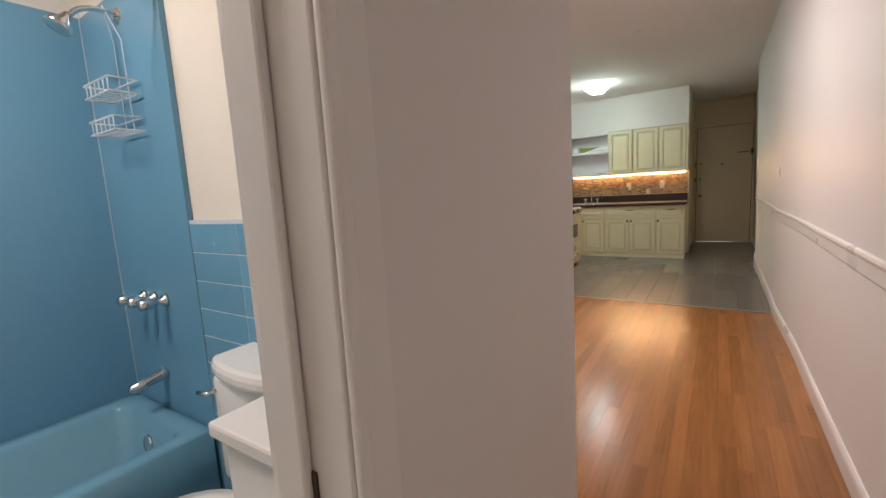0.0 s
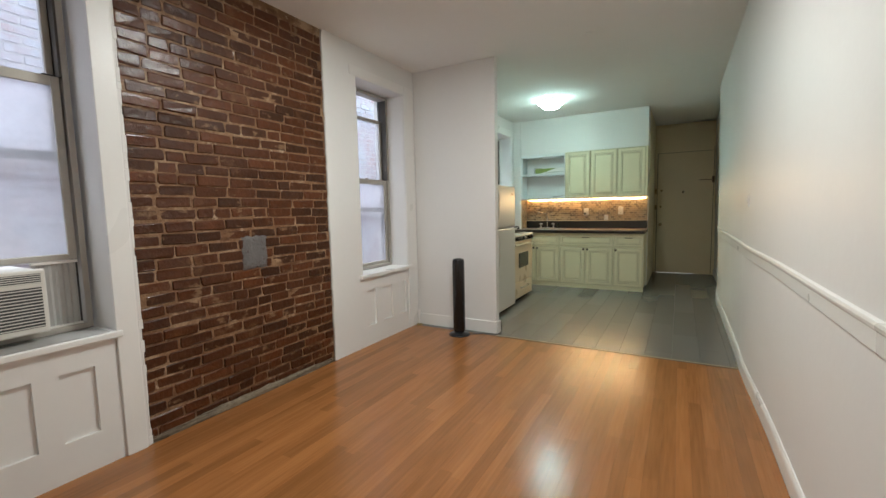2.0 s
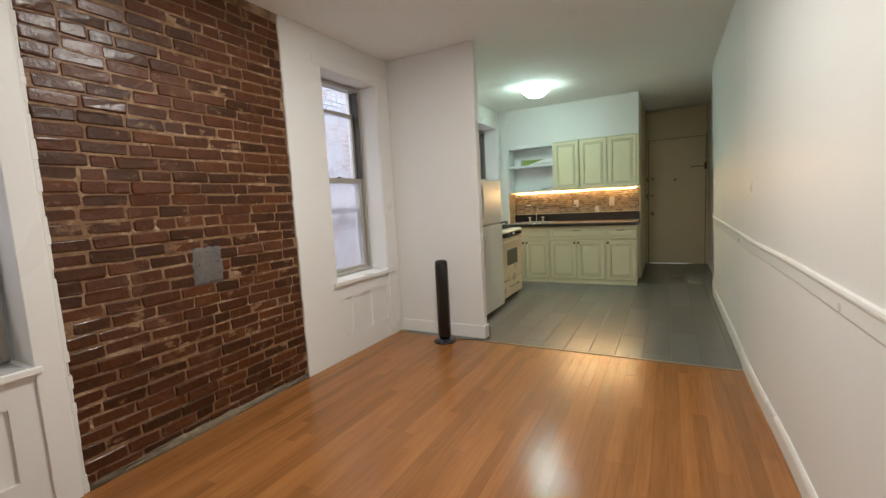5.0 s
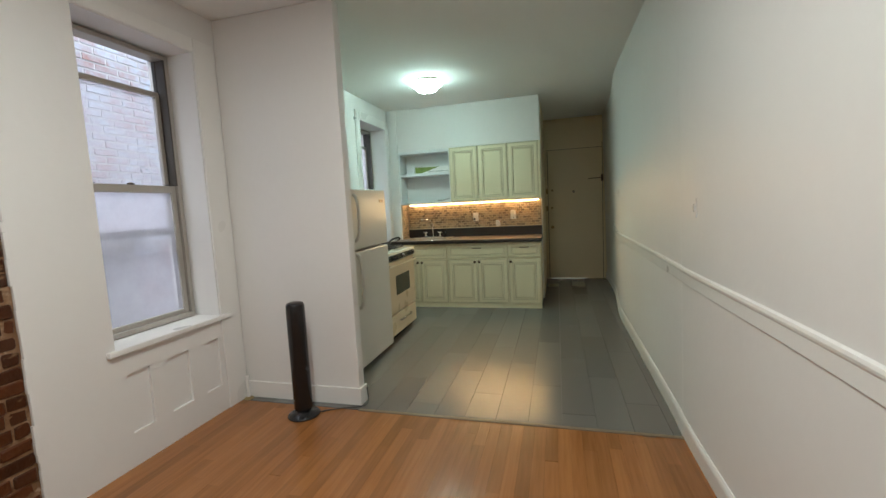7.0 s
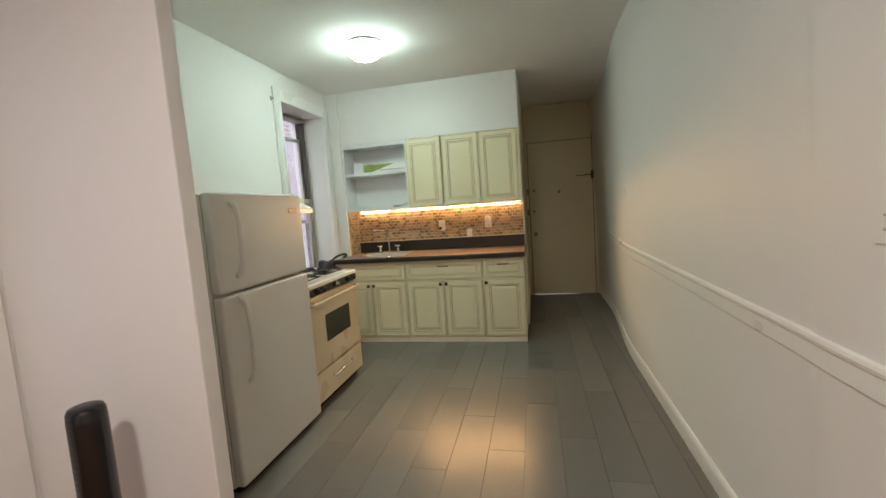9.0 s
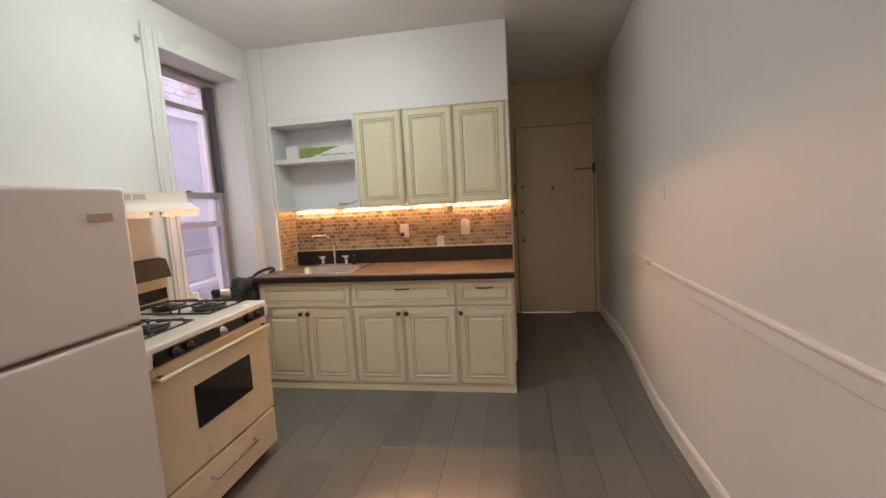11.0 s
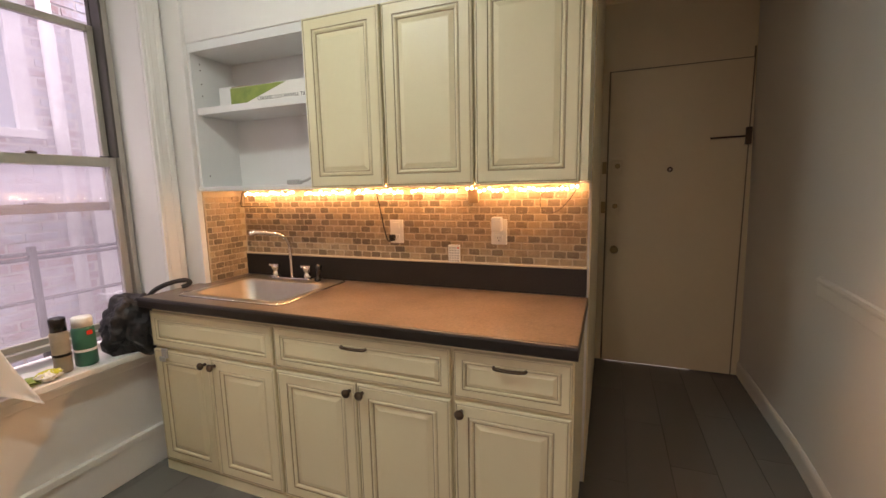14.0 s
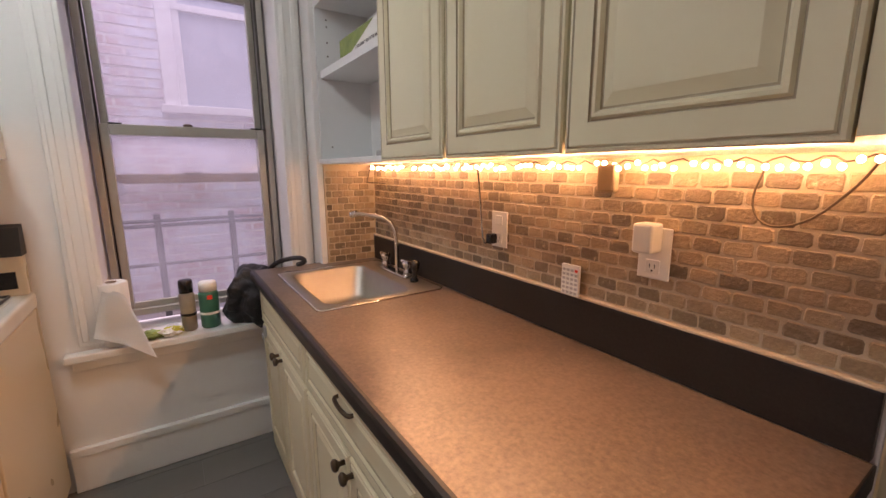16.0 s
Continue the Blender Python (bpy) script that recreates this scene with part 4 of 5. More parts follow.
part("kick", one(-1.80, SF - 0.05, y0 + 0.02, y1 - 0.02, 0.003, 0.06), BLACKP, stove)
bm = one(-1.85, SF + 0.02, y0 - 0.004, y1 + 0.004, 0.862, SZ, bevel=0.012, seg=3)
part("cooktop", bm, STOVETOP, stove)
part("control_panel", one(SF - 0.0, SF + 0.028, y0 + 0.03, y1 - 0.03, 0.842, 0.898, bevel=0.004), BLACKP, stove, "black control panel")
for k, yy in enumerate((6.965, 7.045, 7.255, 7.47, 7.55)):
    kn = part("burner_knob", lathe(bmesh.new(), [(0.022, 0), (0.022, 0.012), (0.016, 0.014), (0.014, 0.026), (0.004, 0.028)], (SF + 0.028, yy, 0.87), (1, 0, 0), 18), BLACKP if k != 2 else CHROME, stove, "chrome oven knob" if k == 2 else "black burner knob", True)
for yy in (y0 - 0.003, y1 - 0.027):
    part("end_cap", one(SF - 0.02, SF + 0.024, yy, yy + 0.03, 0.836, 0.900, bevel=0.006), STOVETOP, stove, "white enamel end cap")
oven = part("oven_door", one(SF - 0.018, SF + 0.012, y0 + 0.006, y1 - 0.006, 0.29, 0.832, bevel=0.008), STOVE, stove)
part("oven_window", one(SF + 0.0095, SF + 0.0155, 7.06, 7.465, 0.470, 0.672, bevel=0.0028), OVENGLASS, oven, "dark oven glass")
for yy in (y0 + 0.045, y1 - 0.045):
    part("handle_mount", one(SF + 0.0125, SF + 0.044, yy - 0.012, yy + 0.012, 0.776, 0.800, bevel=0.004), BRONZE, oven, "dark handle mount")
part("oven_handle", tube(bmesh.new(), [(SF + 0.012, y0 + 0.03, 0.785), (SF + 0.045, y0 + 0.035, 0.788), (SF + 0.045, y1 - 0.035, 0.788), (SF + 0.012, y1 - 0.03, 0.785)], 0.011, 10), STOVE, oven, "", True)
drawer = part("broiler_drawer", one(SF - 0.018, SF + 0.010, y0 + 0.006, y1 - 0.006, 0.066, 0.278, bevel=0.008), STOVE, stove)
part("drawer_handle", tube(bmesh.new(), [(SF + 0.01, 7.10, 0.20), (SF + 0.035, 7.11, 0.20), (SF + 0.035, 7.42, 0.20), (SF + 0.01, 7.43, 0.20)], 0.009, 10), CHROME, drawer, "chrome bar", True)
guard = part("backguard", one(-1.85, -1.80, y0 + 0.005, y1 - 0.005, SZ, 1.10, bevel=0.006), STOVE, stove)
bm = bmesh.new()
prof = [(-1.85, 1.08), (-1.775, 1.08), (-1.80, 1.185), (-1.85, 1.195)]
ends = [[bm.verts.new((x, yy, z)) for x, z in prof] for yy in (y0, y1)]
for k in range(4):
    bm.faces.new((ends[0][k], ends[0][(k + 1) % 4], ends[1][(k + 1) % 4], ends[1][k]))
bm.faces.new(ends[0])
bm.faces.new(ends[1])
crown = part("backguard_crown", bm, RUBBER, stove, "dark sloping clock panel")
part("clock_panel", one(-1.79, -1.777, 7.19, 7.40, 1.10, 1.16, bevel=0.002), GREYP, crown)
part("backguard_band", one(-1.799, -1.793, y0 + 0.03, y1 - 0.03, 0.955, 1.02), BLACKP, guard)
for cy in (7.07, 7.46):
    part("burner_tray", one(-1.76, -1.28, cy - 0.15, cy + 0.15, SZ + 0.0005, SZ + 0.004, bevel=0.001), STOVETOP, stove)
    for cx in (-1.64, -1.39):
        burner = part("burner", lathe(bmesh.new(), [(0.075, 0), (0.085, 0.008), (0.05, 0.003), (0.04, 0.016), (0.034, 0.024), (0.004, 0.026)], (cx, cy, SZ + 0.004), seg=24), IRON, stove, "", True)
    bm = bmesh.new()
    for cx in (-1.64, -1.39):
        ring = [(cx + 0.085 * math.cos(a), cy + 0.085 * math.sin(a), SZ + 0.03) for a in [2 * math.pi * k / 20 for k in range(21)]]
        tube(bm, ring, 0.005, 6)
        for k in range(4):
            a = math.pi / 4 + math.pi / 2 * k
            ca, sa = math.cos(a), math.sin(a)
            tube(bm, [(cx + 0.03 * ca, cy + 0.03 * sa, SZ + 0.038), (cx + 0.085 * ca, cy + 0.085 * sa, SZ + 0.036), (cx + 0.135 * ca, cy + 0.135 * sa, SZ + 0.03), (cx + 0.145 * ca, cy + 0.145 * sa, SZ + 0.004)], 0.006, 6)
    tube(bm, [(-1.76, cy - 0.14, SZ + 0.012), (-1.28, cy - 0.14, SZ + 0.012), (-1.28, cy + 0.14, SZ + 0.012), (-1.76, cy + 0.14, SZ + 0.012), (-1.76, cy - 0.14, SZ + 0.012)], 0.005, 6)
    part("grate", bm, IRON, stove, "black cast-iron grate")

hood = thing("range_hood", (-1.7, 7.265, 1.43), "white range hood on the wall above the stove", "range hood")
bm = bmesh.new()
prof = [(L, 1.435), (-1.53, 1.435), (-1.53, 1.472), (-1.575, 1.505), (-1.60, 1.515), (-1.60, 1.565), (L, 1.565)]
ends = [[bm.verts.new((x, yy, z)) for x, z in prof] for yy in (6.88, 7.64)]
for k in range(len(prof)):
    bm.faces.new((ends[0][k], ends[0][(k + 1) % len(prof)], ends[1][(k + 1) % len(prof)], ends[1][k]))
bm.faces.new(ends[0])
bm.faces.new(ends[1])
part("canopy", bm, STOVETOP, hood)
for k in range(5):
    part("vent_slot", one(-1.599, -1.5975, 6.95 + 0.085 * k, 7.02 + 0.085 * k, 1.528, 1.556), GREYP, hood)
for yy in (7.30, 7.36):
    part("switch", one(-1.529, -1.521, yy, yy + 0.02, 1.446, 1.462, bevel=0.002), GREYP, hood)

# things on the kitchen window stool
roll = thing("paper_towel_roll", (-1.90, 7.86, 0.64), "white paper towel roll with a loose sheet hanging down", "paper towel")
RX, RY = -1.885, 7.885
part("roll", lathe(bmesh.new(), [(0.018, 0), (0.056, 0.0), (0.058, 0.006), (0.058, 0.272), (0.055, 0.277), (0.022, 0.277), (0.02, 0.25)], (RX, RY, 0.642), seg=28), PAPER, roll, "", True)
part("core", lathe(bmesh.new(), [(0.021, 0.2), (0.021, 0.2785), (0.018, 0.279), (0.017, 0.2)], (RX, RY, 0.642), seg=18), CARD, roll)
bm = bmesh.new()
sheet = []
for i in range(9):
    u = i / 8
    sheet.append([bm.verts.new((RX + 0.048 + 0.055 * u + 0.012 * math.sin(u * 5 + v * 3), RY - 0.055 + 0.015 * math.sin(v * 4) + (0.06 + 0.18 * v) * (0.45 + 0.75 * u) - 0.09 * u, 0.90 - 0.19 * u - 0.10 * v * u - 0.03 * v)) for v in [j / 6 for j in range(7)]])
for a, b in zip(sheet, sheet[1:]):
    for j in range(6):
        bm.faces.new((a[j], b[j], b[j + 1], a[j + 1]))
bmesh.ops.solidify(bm, geom=bm.faces[:], thickness=0.0015)
part("loose_sheet", bm, PAPER, roll, "", True)

def can(x, y, z, r, h, cap, cap_mat, body_mat, label, name="spray_can"):
    c = thing(name, (x, y, z), label, "can")
    part("body", lathe(bmesh.new(), [(r * 0.9, 0), (r, 0.004), (r, h - cap - 0.012), (r * 0.86, h - cap)], (x, y, z), seg=24), body_mat, c, "", True)
    part("cap", lathe(bmesh.new(), [(r * 0.9, h - cap), (r * 0.92, h - 0.006), (r * 0.8, h), (0.004, h + 0.001)], (x, y, z), seg=24), cap_mat, c, "", True)
    part("label_band", lathe(bmesh.new(), [(r + 0.0006, h * 0.30), (r + 0.0012, h * 0.31), (r + 0.0012, h * 0.34), (r + 0.0006, h * 0.35)], (x, y, z), seg=24), cap_mat, c)
    return c


can(-1.90, 8.155, 0.6405, 0.033, 0.245, 0.06, BLACKP, TANCAN, "tan spray can with a black cap on the window stool")
cleanser = can(-1.90, 8.245, 0.6405, 0.043, 0.225, 0.045, PAPER, GREEN, "green cleanser canister with a white lid on the window stool", "canister")
part("price_label", one(-1.8565, -1.8545, 8.235, 8.258, 0.785, 0.805), RED, cleanser, "small red label")
part("sponge", blob((-1.865, 8.085, 0.662), (0.03, 0.045, 0.02), 2.0, 0.3, 3), YELLOW, thing("sponge", (-1.865, 8.085, 0.64), "yellow sponge on the window stool", "sponge"), "", True)
part("cloth", blob((-1.855, 8.075, 0.66), (0.03, 0.04, 0.018), 5.0, 0.6, 4), PAPER, thing("cleaning_cloth", (-1.855, 8.04, 0.64), "crumpled white cleaning cloth", "cloth"), "", True)
part("wrapper", blob((-1.875, 8.0, 0.655), (0.045, 0.05, 0.014), 8.0, 0.7, 4), LEAFY, thing("wrapper", (-1.875, 8.0, 0.64), "crumpled green and yellow wrapper on the window stool", "wrapper"), "", True)

bag = thing("plastic_bag", (-1.86, 8.52, 0.65), "black plastic bag slumped between stool and counter", "bag")
part("bag", blob((-1.885, 8.465, 0.765), (0.115, 0.150, 0.150), 3.4, 0.36, 5, 1.9), BAG, bag, "", True)
part("strap", tube(bmesh.new(), [(-1.87, 8.50, 0.84), (-1.85, 8.53, 0.91), (-1.81, 8.58, 0.945), (-1.755, 8.66, 0.96), (-1.74, 8.68, 0.935), (-1.765, 8.64, 0.92)], 0.012, 8, 2), BAG, bag, "", True)
for yy in (7.70, 8.79):
    rod = thing("curtain_bracket", (L + 0.03, yy, 2.46), "small grey metal curtain rod bracket", "bracket", "curtain brackets")
    part("bracket", boxes((L + 0.0215, L + 0.027, yy - 0.012, yy + 0.012, 2.44, 2.48), (L + 0.027, L + 0.05, yy - 0.006, yy + 0.006, 2.453, 2.465), bevel=0.002), GREYP, rod)

# switch plates painted over on the long wall
for y, z, w in ((5.37, 1.30, 0.07), (8.085, 1.417, 0.07)):
    sp = thing("switch_plate", (wall_x(y), y, z), "painted-over white switch plate on the long wall", "switch", "switch plates")
    x = wall_x(y, z)
    part("plate", one(x - 0.005, x + 0.004, y - w / 2 + 0.006, y + w / 2 - 0.006, z - 0.048, z + 0.048, bevel=0.0015), WALL, sp)
    for dz in (-0.016, 0.016):
        part("switch_slot", one(x - 0.0062, x - 0.0045, y - 0.007, y + 0.007, z + dz - 0.0025, z + dz + 0.0025), GREYP, sp)
    part("toggle", one(x - 0.010, x - 0.005, y - 0.004, y + 0.004, z - 0.012, z + 0.012, bevel=0.002), WHITEP, sp)

# ---- living room ----
fan = thing("tower_fan", (-1.255, 5.42, 0), "slim black tower fan standing on the laminate floor", "fan")
part("base", lathe(bmesh.new(), [(0.105, 0.001), (0.108, 0.008), (0.095, 0.018), (0.05, 0.026), (0.045, 0.05)], (-1.255, 5.42, 0), seg=32), BLACKP, fan, "", True)
col = part("column", lathe(bmesh.new(), [(0.054, 0.045), (0.061, 0.06), (0.061, 0.73), (0.059, 0.766), (0.052, 0.78), (0.03, 0.787)], (-1.255, 5.42, 0), seg=28), BLACKP, fan, "", True)
for k in range(24):
    part("grille_slat", tube(bmesh.new(), [(-1.255 + 0.0612 * math.sin(g), 5.42 - 0.0612 * math.cos(g), 0.12 + 0.022 * k) for g in [radians(-60 + 15 * q) for q in range(9)]], 0.0009, 4), BLACKP, fan)
part("indicator", one(-1.262, -1.248, 5.366, 5.3685, 0.745, 0.75), REDLED, fan, "small red indicator light")
cable = thing("fan_cable", (-1.1, 5.5, 0), "black power cable lying along the baseboard", "cable")
part("cord", tube(bmesh.new(), [(-1.17, 5.46, 0.008), (-1.08, 5.52, 0.006), (-1.0, 5.56, 0.006), (-0.93, 5.57, 0.007), (-0.885, 5.60, 0.008), (-0.885, 5.66, 0.008), (-0.905, 5.69, 0.06), (-0.908, 5.69, 0.10)], 0.004, 6, 2), RUBBER, cable)
pipe = thing("pipe_stub", (-1.83, 5.57, 0), "short capped riser pipe in the room corner", "pipe")
part("pipe", lathe(bmesh.new(), [(0.012, 0), (0.012, 0.16), (0.015, 0.162), (0.015, 0.18), (0.004, 0.182)], (-1.835, 5.575, 0.0), seg=14), TRIM, pipe)
part("flange", lathe(bmesh.new(), [(0.036, 0.0005), (0.035, 0.006), (0.02, 0.014), (0.014, 0.015)], (-1.835, 5.575, 0.0), seg=18), BRASS, pipe)

ac = thing("air_conditioner", (-2.0, 2.28, 0.72), "white window air conditioner on the sill", "air conditioner")
AY0, AY1, AZ0, AZ1, AX = 2.078, 2.488, 0.735, 1.04, -1.945
part("case", one(-2.35, AX - 0.03, AY0 + 0.008, AY1 - 0.008, AZ0 + 0.004, AZ1 - 0.006, bevel=0.006), WHITEP, ac)
part("front_panel", one(AX - 0.03, AX, AY0, AY1, AZ0, AZ1, bevel=0.012, seg=3), WHITEP, ac)
# flat dark sheets behind louvres and vanes paint the shade of the openings
part("grille_recess", one(AX + 0.0003, AX + 0.0015, AY0 + 0.10, AY1 - 0.02, AZ0 + 0.03, AZ1 - 0.085), PRINT_AND_SHADE, ac)
for k in range(13):
    z = AZ0 + 0.034 + 0.0146 * k
    part("louvre", one(AX + 0.0016, AX + 0.006, AY0 + 0.10, AY1 - 0.02, z, z + 0.004), WHITEP, ac)
for a, b in ((AY0 + 0.025, AY0 + 0.20), (AY0 + 0.225, AY1 - 0.02)):
    vent = part("top_vent", one(AX + 0.0003, AX + 0.0015, a, b, AZ1 - 0.065, AZ1 - 0.02), PRINT_AND_SHADE, ac)
    for k in range(5):
        z = AZ1 - 0.064 + 0.0095 * k
        part("vane", one(AX + 0.0016, AX + 0.005, a, b, z, z + 0.0035), WHITEP, vent)
part("control_plate", one(AX + 0.0003, AX + 0.003, AY0 + 0.018, AY0 + 0.075, AZ0 + 0.06, AZ0 + 0.21, bevel=0.001), GREYP, ac, "grey control plate")
for z in (AZ0 + 0.105, AZ0 + 0.165):
    part("dial", lathe(bmesh.new(), [(0.02, 0), (0.018, 0.014), (0.004, 0.016)], (AX + 0.003, AY0 + 0.046, z), (1, 0, 0), 18), WHITEP, ac, "", True)
for a, b in ((1.925, AY0 + 0.006), (AY1 - 0.006, 2.655)):
    acc = thing("accordion_panel", (-2.08, (a + b) / 2, 0.72), "pleated grey side panel beside the air conditioner", "side panel", "accordion panels")
    n = int((b - a) / 0.012)
    bm = bmesh.new()
    cols_ = [[bm.verts.new((-2.095 + (0.008 if k % 2 else 0), a + (b - a) * k / n, z)) for z in (0.722, 1.057)] for k in range(n + 1)]
    for p, q in zip(cols_, cols_[1:]):
        bm.faces.new((p[0], q[0], q[1], p[1]))
    part("pleats", bm, ACCORD, acc)
    for z in (0.715, 1.045):
        part("rail", one(-2.10, -2.075, a - 0.004, b + 0.004, z, z + 0.013), WHITEP, acc)
part("sill_dirt", one(-2.05, L + 0.01, 1.90, 2.69, 0.6865, 0.690), GREYP, thing("sill_board", (-1.96, 2.3, 0.687), "worn grey board under the air conditioner", "board"))

sock = thing("wall_outlet", (L, 1.95, 0.6), "metal surface outlet box with plugs below the sill", "outlet")
part("metal_box", one(L + 0.0005, L + 0.045, 1.90, 1.985, 0.565, 0.63, bevel=0.004), STEEL, sock)
part("face", one(L + 0.0455, L + 0.049, 1.905, 1.98, 0.57, 0.625, bevel=0.001), WHITEP, sock)
redp = thing("red_plug", (-1.80, 2.04, 0.58), "bright red plug adapter hanging in the cord tangle", "plug")
part("body", blob((-1.805, 2.045, 0.605), (0.026, 0.045, 0.030), 6.0, 0.35, 3, 2.0), RED, redp)
part("plug_face", one(-1.812, -1.785, 2.055, 2.098, 0.575, 0.618, bevel=0.006), RED, redp)
strip = thing("power_strip", (-1.84, 1.99, 0.66), "dusty white power strip resting on the outlet box", "power strip")
part("body", one(-1.868, -1.822, 1.925, 2.085, 0.6535, 0.682, bevel=0.006), GREYP, strip)
for yy in (1.955, 2.0, 2.045):
    part("socket", one(-1.862, -1.830, yy - 0.014, yy + 0.014, 0.6822, 0.6845, bevel=0.001), WHITEP, strip)
cords = thing("extension_cord", (-1.82, 2.0, 0.4), "tangled white extension cords hanging to the floor", "cord")
for k, path in enumerate((((-1.83, 2.06, 0.70), (-1.80, 2.08, 0.62), (-1.81, 2.11, 0.50), (-1.82, 2.13, 0.35), (-1.81, 2.10, 0.20), (-1.80, 2.10, 0.08), (-1.79, 2.13, 0.006)),
                          ((-1.835, 2.00, 0.69), (-1.80, 2.03, 0.72), (-1.79, 2.09, 0.69), (-1.81, 2.07, 0.62), (-1.83, 2.0, 0.63)),
                          ((-1.84, 1.93, 0.60), (-1.80, 1.97, 0.66), (-1.80, 2.05, 0.65), (-1.82, 2.11, 0.62), (-1.81, 2.14, 0.57)),
                          ((-1.86, 2.05, 0.78), (-1.82, 2.05, 0.72), (-1.80, 2.03, 0.64)),
                          ((-1.80, 2.02, 0.60), (-1.79, 2.06, 0.53), (-1.80, 2.10, 0.51), (-1.81, 2.12, 0.47)),
                          ((-1.835, 2.00, 0.58), (-1.845, 1.96, 0.46), (-1.85, 1.90, 0.36), (-1.85, 1.86, 0.28)))):
    part("cord", tube(bmesh.new(), path, (0.0045, 0.0045, 0.004, 0.004, 0.0045, 0.003)[k], 6, 2), WHITEP, cords, "", True)
part("cord", tube(bmesh.new(), [(-1.86, 2.09, 0.72), (-1.80, 2.10, 0.69), (-1.785, 2.07, 0.66), (-1.80, 2.09, 0.62), (-1.79, 2.13, 0.60), (-1.785, 2.15, 0.585)], 0.0045, 6, 2), RUBBER, cords, "black cord twisted round the others", True)

# ---- bathroom ----
structure("wall_tub_back", one(-1.874, -1.73, -0.598, 1.587, 0.0, 2.135), BLUE, "smooth blue tub surround")
structure("wall_tub_end", one(-1.729, -1.03, 1.566, 1.587, 0.0, 2.135), BLUE, "smooth blue tub end wall")
structure("trim_caulk", boxes((-1.729, -1.7255, 1.562, 1.5655, 0.39, 2.16), bevel=0.002), CAULK)
structure("floor_bath", one(-1.09, 0.405, -0.598, 1.50, -0.0075, 0.001), BATHFLOOR)
tub = thing("bathtub", (-1.47, 0.75, 0), "light blue enamel bathtub along the wall", "bathtub")
bm = bmesh.new()
a0, a1, b0, b1 = -1.724, -1.035, 0.06, 1.558
loops = []
for x0_, x1_, y0_, y1_, z in ((a0, a1, b0, b1, 0.001), (a0, a1, b0, b1, 0.385), (a0 + 0.008, a1 - 0.008, b0 + 0.008, b1 - 0.008, 0.397), (a0 + 0.06, a1 - 0.07, b0 + 0.10, b1 - 0.06, 0.397), (a0 + 0.08, a1 - 0.09, b0 + 0.14, b1 - 0.08, 0.378), (a0 + 0.13, a1 - 0.13, b0 + 0.30, b1 - 0.12, 0.10), (a0 + 0.20, a1 - 0.20, b0 + 0.42, b1 - 0.20, 0.06)):
    rad, ring = 0.012 if z < 0.396 and x0_ < a0 + 0.01 else 0.08, []
    for cx, cy, s in ((x1_ - rad, y1_ - rad, 0), (x0_ + rad, y1_ - rad, 90), (x0_ + rad, y0_ + rad, 180), (x1_ - rad, y0_ + rad, 270)):
        for k in range(6):
            g = radians(s + 18 * k)
            ring.append(bm.verts.new((cx + rad * math.cos(g), cy + rad * math.sin(g), z)))
    loops.append(ring)
for p, q in zip(loops, loops[1:]):
    for k in range(24):
        bm.faces.new((p[k], p[(k + 1) % 24], q[(k + 1) % 24], q[k]))
bm.faces.new(loops[0])
bm.faces.new(loops[-1])
part("shell", bm, TUB, tub, "", True)
part("overflow_plate", lathe(bmesh.new(), [(0.04, 0), (0.036, 0.008), (0.004, 0.01)], (-1.41, 1.46, 0.27), (0, -1, 0.15), 20), CHROME, tub, "", True)
taps = thing("tub_faucet", (-1.410, 1.5, 0.93), "chrome three-handle tub faucet with spout", "faucet")
for xx in (-1.500, -1.400, -1.300):
    part("handle", lathe(bmesh.new(), [(0.03, 0), (0.026, 0.012), (0.013, 0.02), (0.013, 0.05), (0.024, 0.06), (0.022, 0.10), (0.01, 0.105)], (xx, 1.566, 0.90), (0, -1, 0), 16), CHROME, taps, "", True)
part("spout", lathe(bmesh.new(), [(0.028, 0), (0.026, 0.02), (0.022, 0.09), (0.02, 0.14), (0.012, 0.15)], (-1.400, 1.566, 0.56), (0, -1, -0.18), 16), CHROME, taps, "", True)
shower = thing("shower", (-1.360, 1.5, 2.1), "chrome shower head on a bent arm", "shower")
part("flange", lathe(bmesh.new(), [(0.032, 0), (0.028, 0.008), (0.012, 0.012)], (-1.360, 1.566, 2.05), (0, -1, 0), 18), CHROME, shower)
part("arm", tube(bmesh.new(), [(-1.360, 1.563, 2.05), (-1.360, 1.50, 2.06), (-1.360, 1.44, 2.04), (-1.360, 1.405, 2.0)], 0.010, 10, 2), CHROME, shower, "", True)
part("head", lathe(bmesh.new(), [(0.014, 0), (0.018, 0.02), (0.04, 0.05), (0.044, 0.065), (0.038, 0.07)], (-1.360, 1.41, 2.01), (0, -0.55, -0.8), 20), CHROME, shower, "", True)
caddy = thing("shower_caddy", (-1.395, 1.47, 1.7), "white wire shower caddy hanging from the arm", "caddy")
for z in (1.59, 1.73):
    part("basket", tube(bmesh.new(), [(-1.460, 1.55, z), (-1.460, 1.455, z), (-1.230, 1.455, z), (-1.230, 1.55, z), (-1.460, 1.55, z)], 0.004, 6), CAULK, caddy)
    part("rim", tube(bmesh.new(), [(-1.460, 1.55, z + 0.05), (-1.460, 1.455, z + 0.05), (-1.230, 1.455, z + 0.05), (-1.230, 1.55, z + 0.05), (-1.460, 1.55, z + 0.05)], 0.004, 6), CAULK, caddy)
    for k in range(6):
        xx = -1.440 + 0.04 * k
        part("wire", tube(bmesh.new(), [(xx, 1.55, z), (xx, 1.455, z), (xx, 1.455, z + 0.05)], 0.0025, 5), CAULK, caddy)
